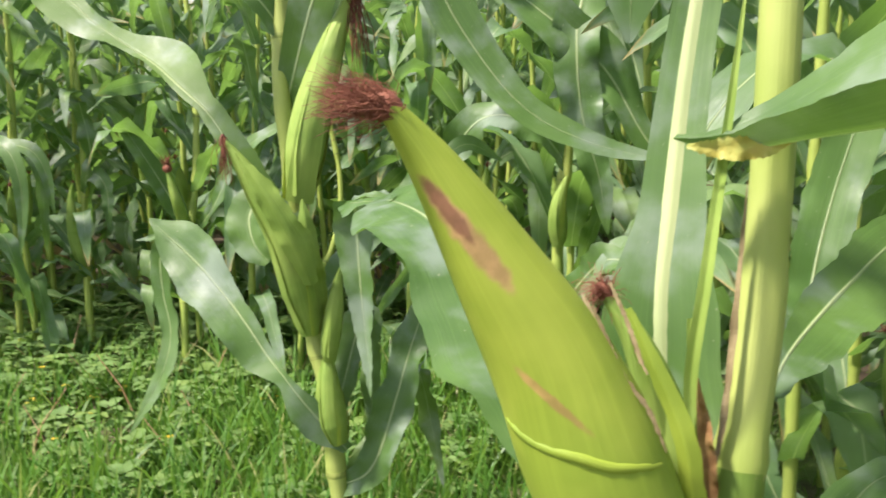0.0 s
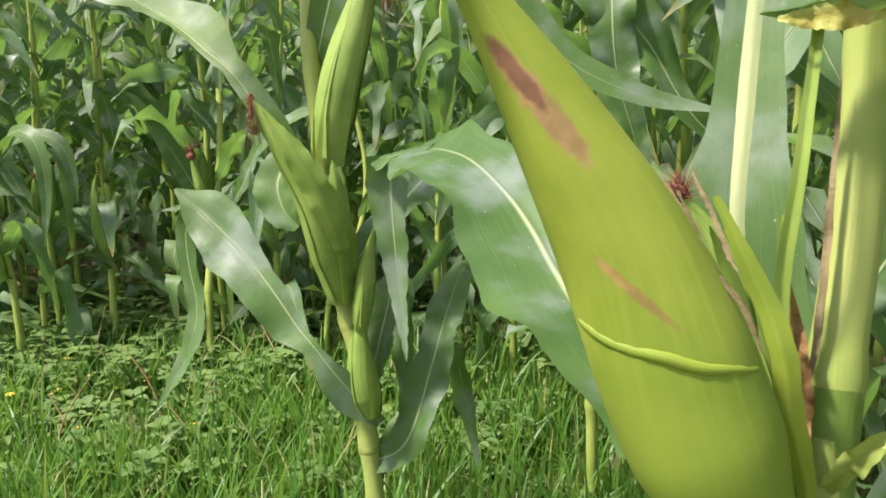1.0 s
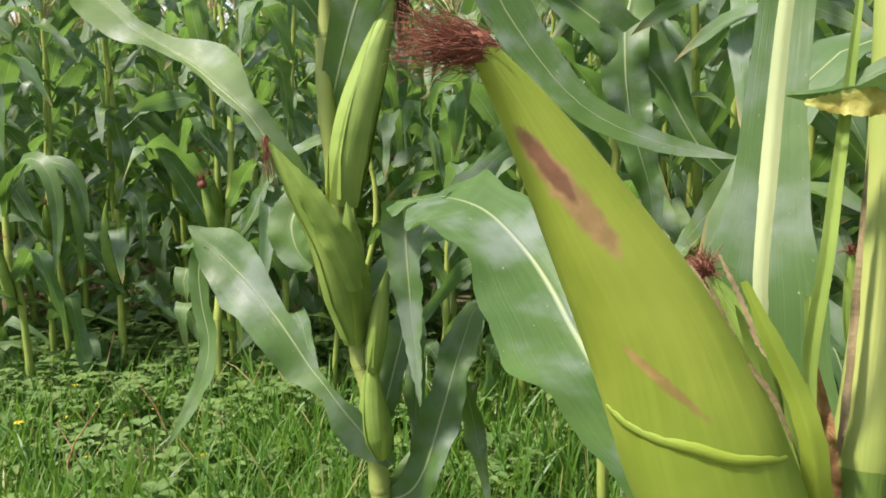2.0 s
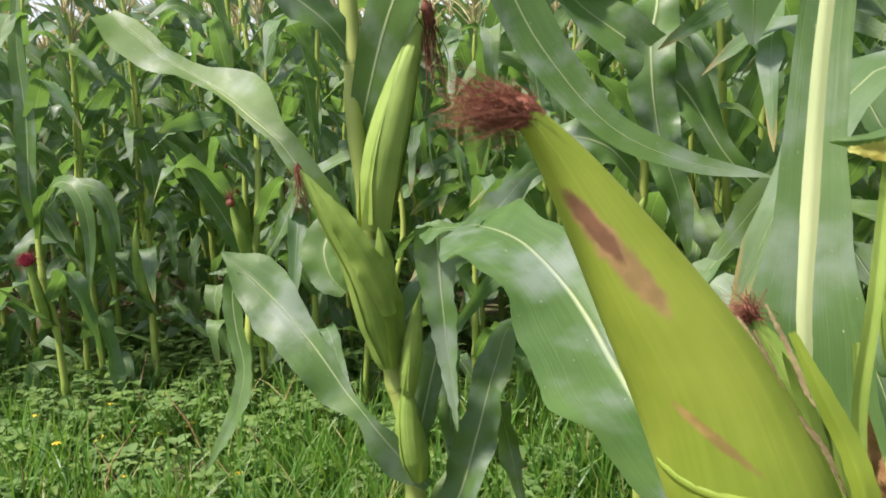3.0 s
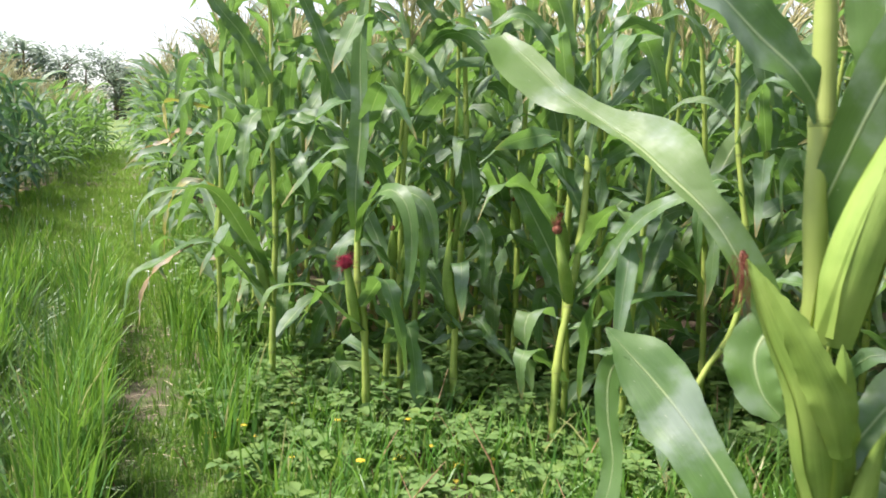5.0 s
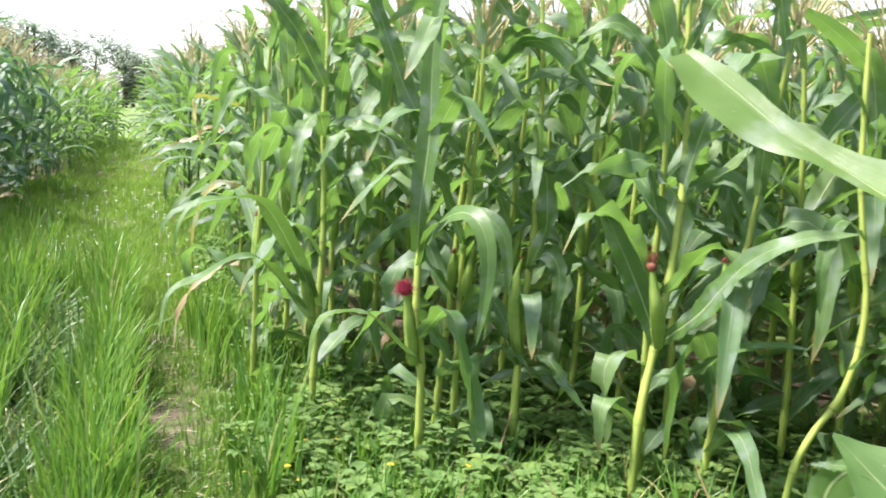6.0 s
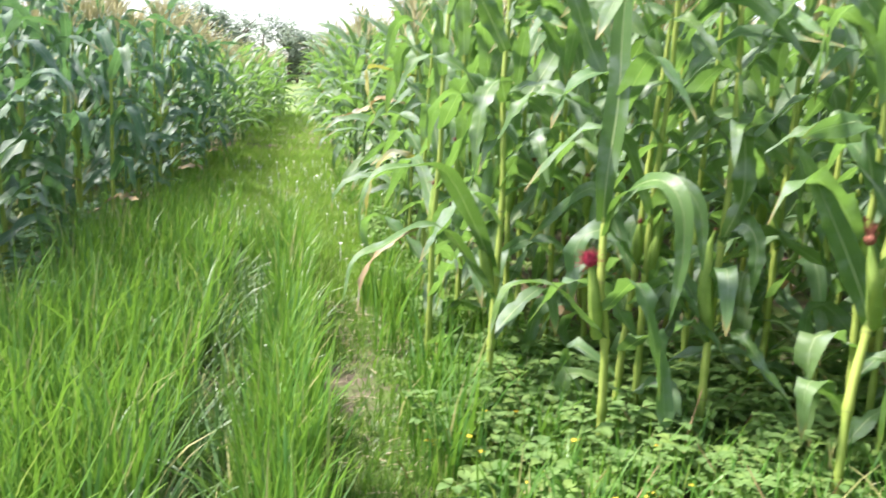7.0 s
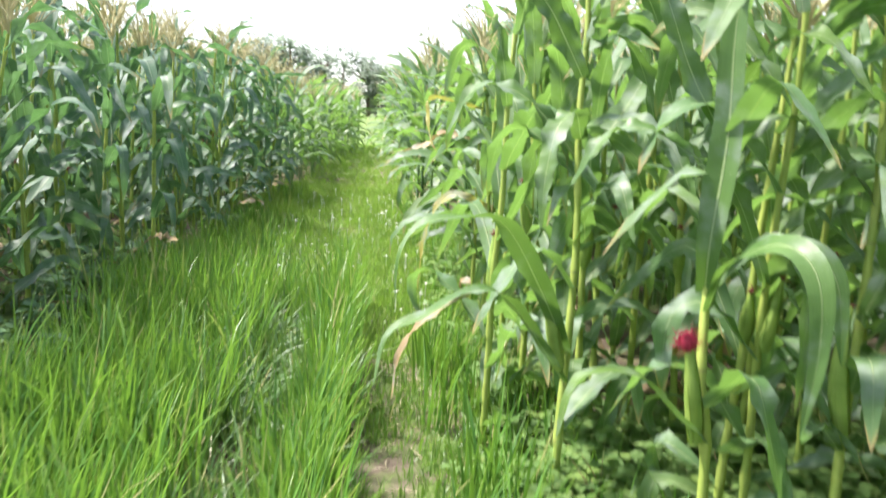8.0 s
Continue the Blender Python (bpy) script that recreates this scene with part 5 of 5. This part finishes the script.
# ---- the fields ----
rng = np.random.default_rng(11)
kinds_r = [make_maize(rng, rng.uniform(1.48, 1.70), int(rng.integers(13, 16)), LEAF) for _ in range(12)]
kinds_s = [make_maize(rng, rng.uniform(1.42, 1.60), int(rng.integers(12, 15)), LEAF, label="maize plant with pale tassel near the path") for _ in range(7)]
kinds_l = [make_maize(rng, rng.uniform(1.46, 1.68), int(rng.integers(11, 14)), LEAF_BLUE, label="bluish green maize plant of the neighbouring field") for _ in range(9)]
used = set()


def stand(kinds, x, y, k, lo=0.92, hi=1.08):
    m = Matrix.LocRotScale((x, y, float(ground_z(x, y))), Euler((rng.normal(0, 0.02), rng.normal(0, 0.02), rng.uniform(0, 6.28))), None)
    ob = kinds[k % len(kinds)]
    if ob.name in used:
        copy_thing(ob, m)
    else:
        used.add(ob.name)
        ob.matrix_basis = m


own = [(-0.93, 3.69), (-1.47, 3.82), (-0.18, 3.69), (-0.68, 3.93), (1.19, 2.68), (1.55, 2.60), (0.79, 2.12), (1.27, 1.2), (0.408, 3.861)]
count = 0
for row in range(4):
    y0 = 3.95 + 0.62 * row
    x = -7.5
    while x < 3.6:
        x += rng.uniform(0.17, 0.27)
        px, py = x + rng.normal(0, 0.04), y0 + rng.normal(0, 0.07)
        s, u = across_along(px, py)
        if s < right_edge(u) or u > 10.5 or min(math.hypot(px - a, py - c) for a, c in own) < 0.2:
            continue
        stand(kinds_s if u > 4.7 else kinds_r, px, py, count)
        count += 1
# includes unseen plants on the right, added to shade the field's corner
for px, py in [(-1.95, 4.05), (-1.72, 4.3), (1.62, 2.2), (1.85, 2.62), (2.1, 2.3), (1.55, 3.1), (1.95, 3.05), (2.4, 3.0), (1.25, 3.35), (1.72, 3.5), (0.95, 3.72), (2.2, 3.55), (2.6, 2.4), (1.95, 1.75), (2.4, 1.8), (2.0, 1.2), (2.3, 1.25), (1.72, 1.95), (1.78, 2.4), (2.2, 2.05), (2.05, 1.5), (2.65, 1.6), (2.1, 0.85), (2.5, 0.75), (2.0, 0.45), (2.45, 0.3), (1.45, 2.95), (1.7, 2.85), (2.15, 2.75)]:
    stand(kinds_r, px, py, count)
    count += 1
for row in range(4):
    u = 3.9 + 0.1 * row
    while u < 13:
        u += rng.uniform(0.22, 0.34)
        s = left_edge(u) - 0.1 - 0.55 * row + rng.normal(0, 0.06)
        stand(kinds_l, *su(s, u), count)
        count += 1


withered = Plant((-4.833, 4.420), "withered maize plant drooping at the neighbouring field")
withered_line = [(-4.833, 4.420, 0.2), (-4.843, 4.430, 0.5), (-4.853, 4.440, 1.3)]
withered.stalk(withered_line, 0.012, (0.3, 0.6), STALK)
withered.leaf([(-4.833, 4.42, 0.395), (-4.635, 4.38, 0.42), (-4.457, 4.36, 0.424)], 0.055, (0, -0.4, 1), 0.3, 0.4, 3, mat=LEAF_DRY, label="withered tan leaf")
withered.leaf([(-4.833, 4.42, 0.395), (-4.895, 4.36, 0.31), (-5.054, 4.34, 0.237), (-5.182, 4.32, 0.135), (-5.259, 4.31, 0.051)], 0.055, (0, -0.5, 0.8), 0.3, 0.4, 3, mat=LEAF_DRY, label="withered tan leaf")
withered.fill(withered_line, (0.5, 0.7, 0.85, 1.0, 1.15, 1.28), 41, 0.09, LEAF_BLUE)


# far rows, one joined stand on each side
def far_plant(rng):
    H = rng.uniform(1.22, 1.42)
    out = [tube(np.array([[0, 0, 0], [0, 0, H * 0.5], [0, 0, H]]), [0.013, 0.011, 0.006], 4)]
    az = rng.uniform(0, 6.28)
    for k in range(10):
        f = 0.15 + 0.8 * k / 9
        a = az + np.pi * (k % 2) + rng.normal(0, 0.5)
        P = leaf_path(rng, H * f, a, rng.uniform(0.45, 0.72), 0.75 + 0.5 * f + rng.normal(0, 0.1), rng.uniform(1.3, 2.6) * (1.1 - 0.4 * f), 7, rng.normal(0, 0.4))
        out.append(ribbon(P, blade_face(P, a), blade_width(rng.uniform(0.07, 0.095), 7), 3, 0.25, 0.1, 2, rng.normal(0, 0.6)))
    return join(out)


def far_tassel(rng):
    return tassel_geo(rng, (0, 0, 1.34), 0.40, 8)


fars, tops = [far_plant(rng) for _ in range(10)], [far_tassel(rng) for _ in range(6)]
for name, side, label in (("maize_stand_right", 1, "dense far rows of green maize"), ("maize_stand_left", -1, "dense far rows of bluish maize")):
    xy = []
    for u in np.arange(10.4 if side > 0 else 12.8, 29, 0.34):
        for row in range(7 if u < 25 else 5):
            s = (right_edge(u) + 0.1 + 0.6 * row if side > 0 else left_edge(u) - 0.1 - 0.6 * row) + rng.normal(0, 0.08)
            xy.append(su(s, u + rng.uniform(-0.1, 0.1)))
    # behind the near rows too
    if side > 0:
        xy += [(x + rng.normal(0, 0.05), y + rng.normal(0, 0.07)) for y in np.arange(6.40, 14, 0.60) for x in np.arange(-6, 5, 0.24) if across_along(x, y)[0] > right_edge(0) + 0.1 and across_along(x, y)[1] < 10.6]
    else:
        xy += [su(left_edge(u) - 2.35 - 0.6 * k + rng.normal(0, 0.06), u) for u in np.arange(4, 13, 0.32) for k in range(6)]
    lo, hi = (1.08, 1.3) if side > 0 else (0.95, 1.12)
    tagged(part(name, scatter(fars, xy, rng, lo, hi), LEAF_FIELD), label, "maize field", kind="stuff")
    tagged(part(name + "_tassels", scatter(tops, xy, rng, lo, hi), TASSEL), "straw-coloured tassels above the far maize rows", "maize tassels", kind="stuff")


# ---- far trees ----
def tree(x, y, height, rng, palm=False):
    root = thing("tree", x, y, 0, "dark feathery palm on the far skyline" if palm else "dark green broadleaf tree beyond the fields", "tree", "trees beyond the fields")
    top = np.array([rng.normal(0, 0.3), rng.normal(0, 0.3), height * (0.95 if palm else 0.72)])
    P = smooth_line([(0, 0, -0.1), top * 0.5 + [0.1, 0, 0], top], 14)
    geos = [tube(P, np.linspace(0.035, 0.014, 14) * height, 10)]
    leaves = []
    if palm:
        for k in range(18):
            a = k * 2.4
            Q = leaf_path(rng, 0, a, height * 0.32, rng.uniform(0.1, 1.2), rng.uniform(1, 2.0), 9) + top
            leaves.append(ribbon(Q, blade_face(Q, a), np.array([0.1, 0.5, 0.8, 0.9, 0.9, 0.8, 0.6, 0.4, 0.05]) * height * 0.06, 3, 0.5))
    else:
        for k in range(16):
            a, z0 = k * 2.4 + rng.uniform(0, 0.5), height * rng.uniform(0.02, 0.62)
            Q = leaf_path(rng, z0, a, height * rng.uniform(0.25, 0.42), rng.uniform(0.4, 1.1), 0.4, 7)
            geos.append(tube(Q, np.linspace(0.013, 0.004, 7) * height, 5))
            for _ in range(8):
                c = Q[rng.integers(3, 7)] + rng.normal(0, 0.09, 3) * height
                for _ in range(15):
                    d = unit(rng.normal(0, 1, 3)) * height * 0.085 * rng.uniform(0.5, 1.1)
                    b0 = rng.uniform(0, 6.28)
                    L = height * 0.05
                    leaves.append(ribbon(c + d * [1, 1, 0.7] + np.linspace(0, L, 3)[:, None] * [np.cos(b0), np.sin(b0), -0.4], (0.3, 0.2, 1), np.array([0.3, 1, 0.1]) * L * 0.55, 2, 0))
    part("trunk", join(geos), BARK, root)
    part("crown", join(leaves), TREE_LEAF_HAZED, root)
    return root


rng = np.random.default_rng(21)
trees = [tree(0, 0, 9.5, rng, k == 4) for k in range(5)]
for k in range(22):
    x, y = su(-25 + 2.3 * k + rng.normal(0, 0.8), 118 + rng.uniform(-4, 14))
    kind = 4 if k in (7, 9, 10) else k % 4
    grown = rng.uniform(0.75, 1.25) * (0.72 if kind == 4 else 1.0)
    m = Matrix.LocRotScale((x, y, 0), Euler((0, 0, rng.uniform(0, 6.28))), Vector((grown, grown, grown)))
    if k in (0, 1, 2, 3, 7):
        trees[kind].matrix_basis = m
    else:
        copy_thing(trees[kind], m)
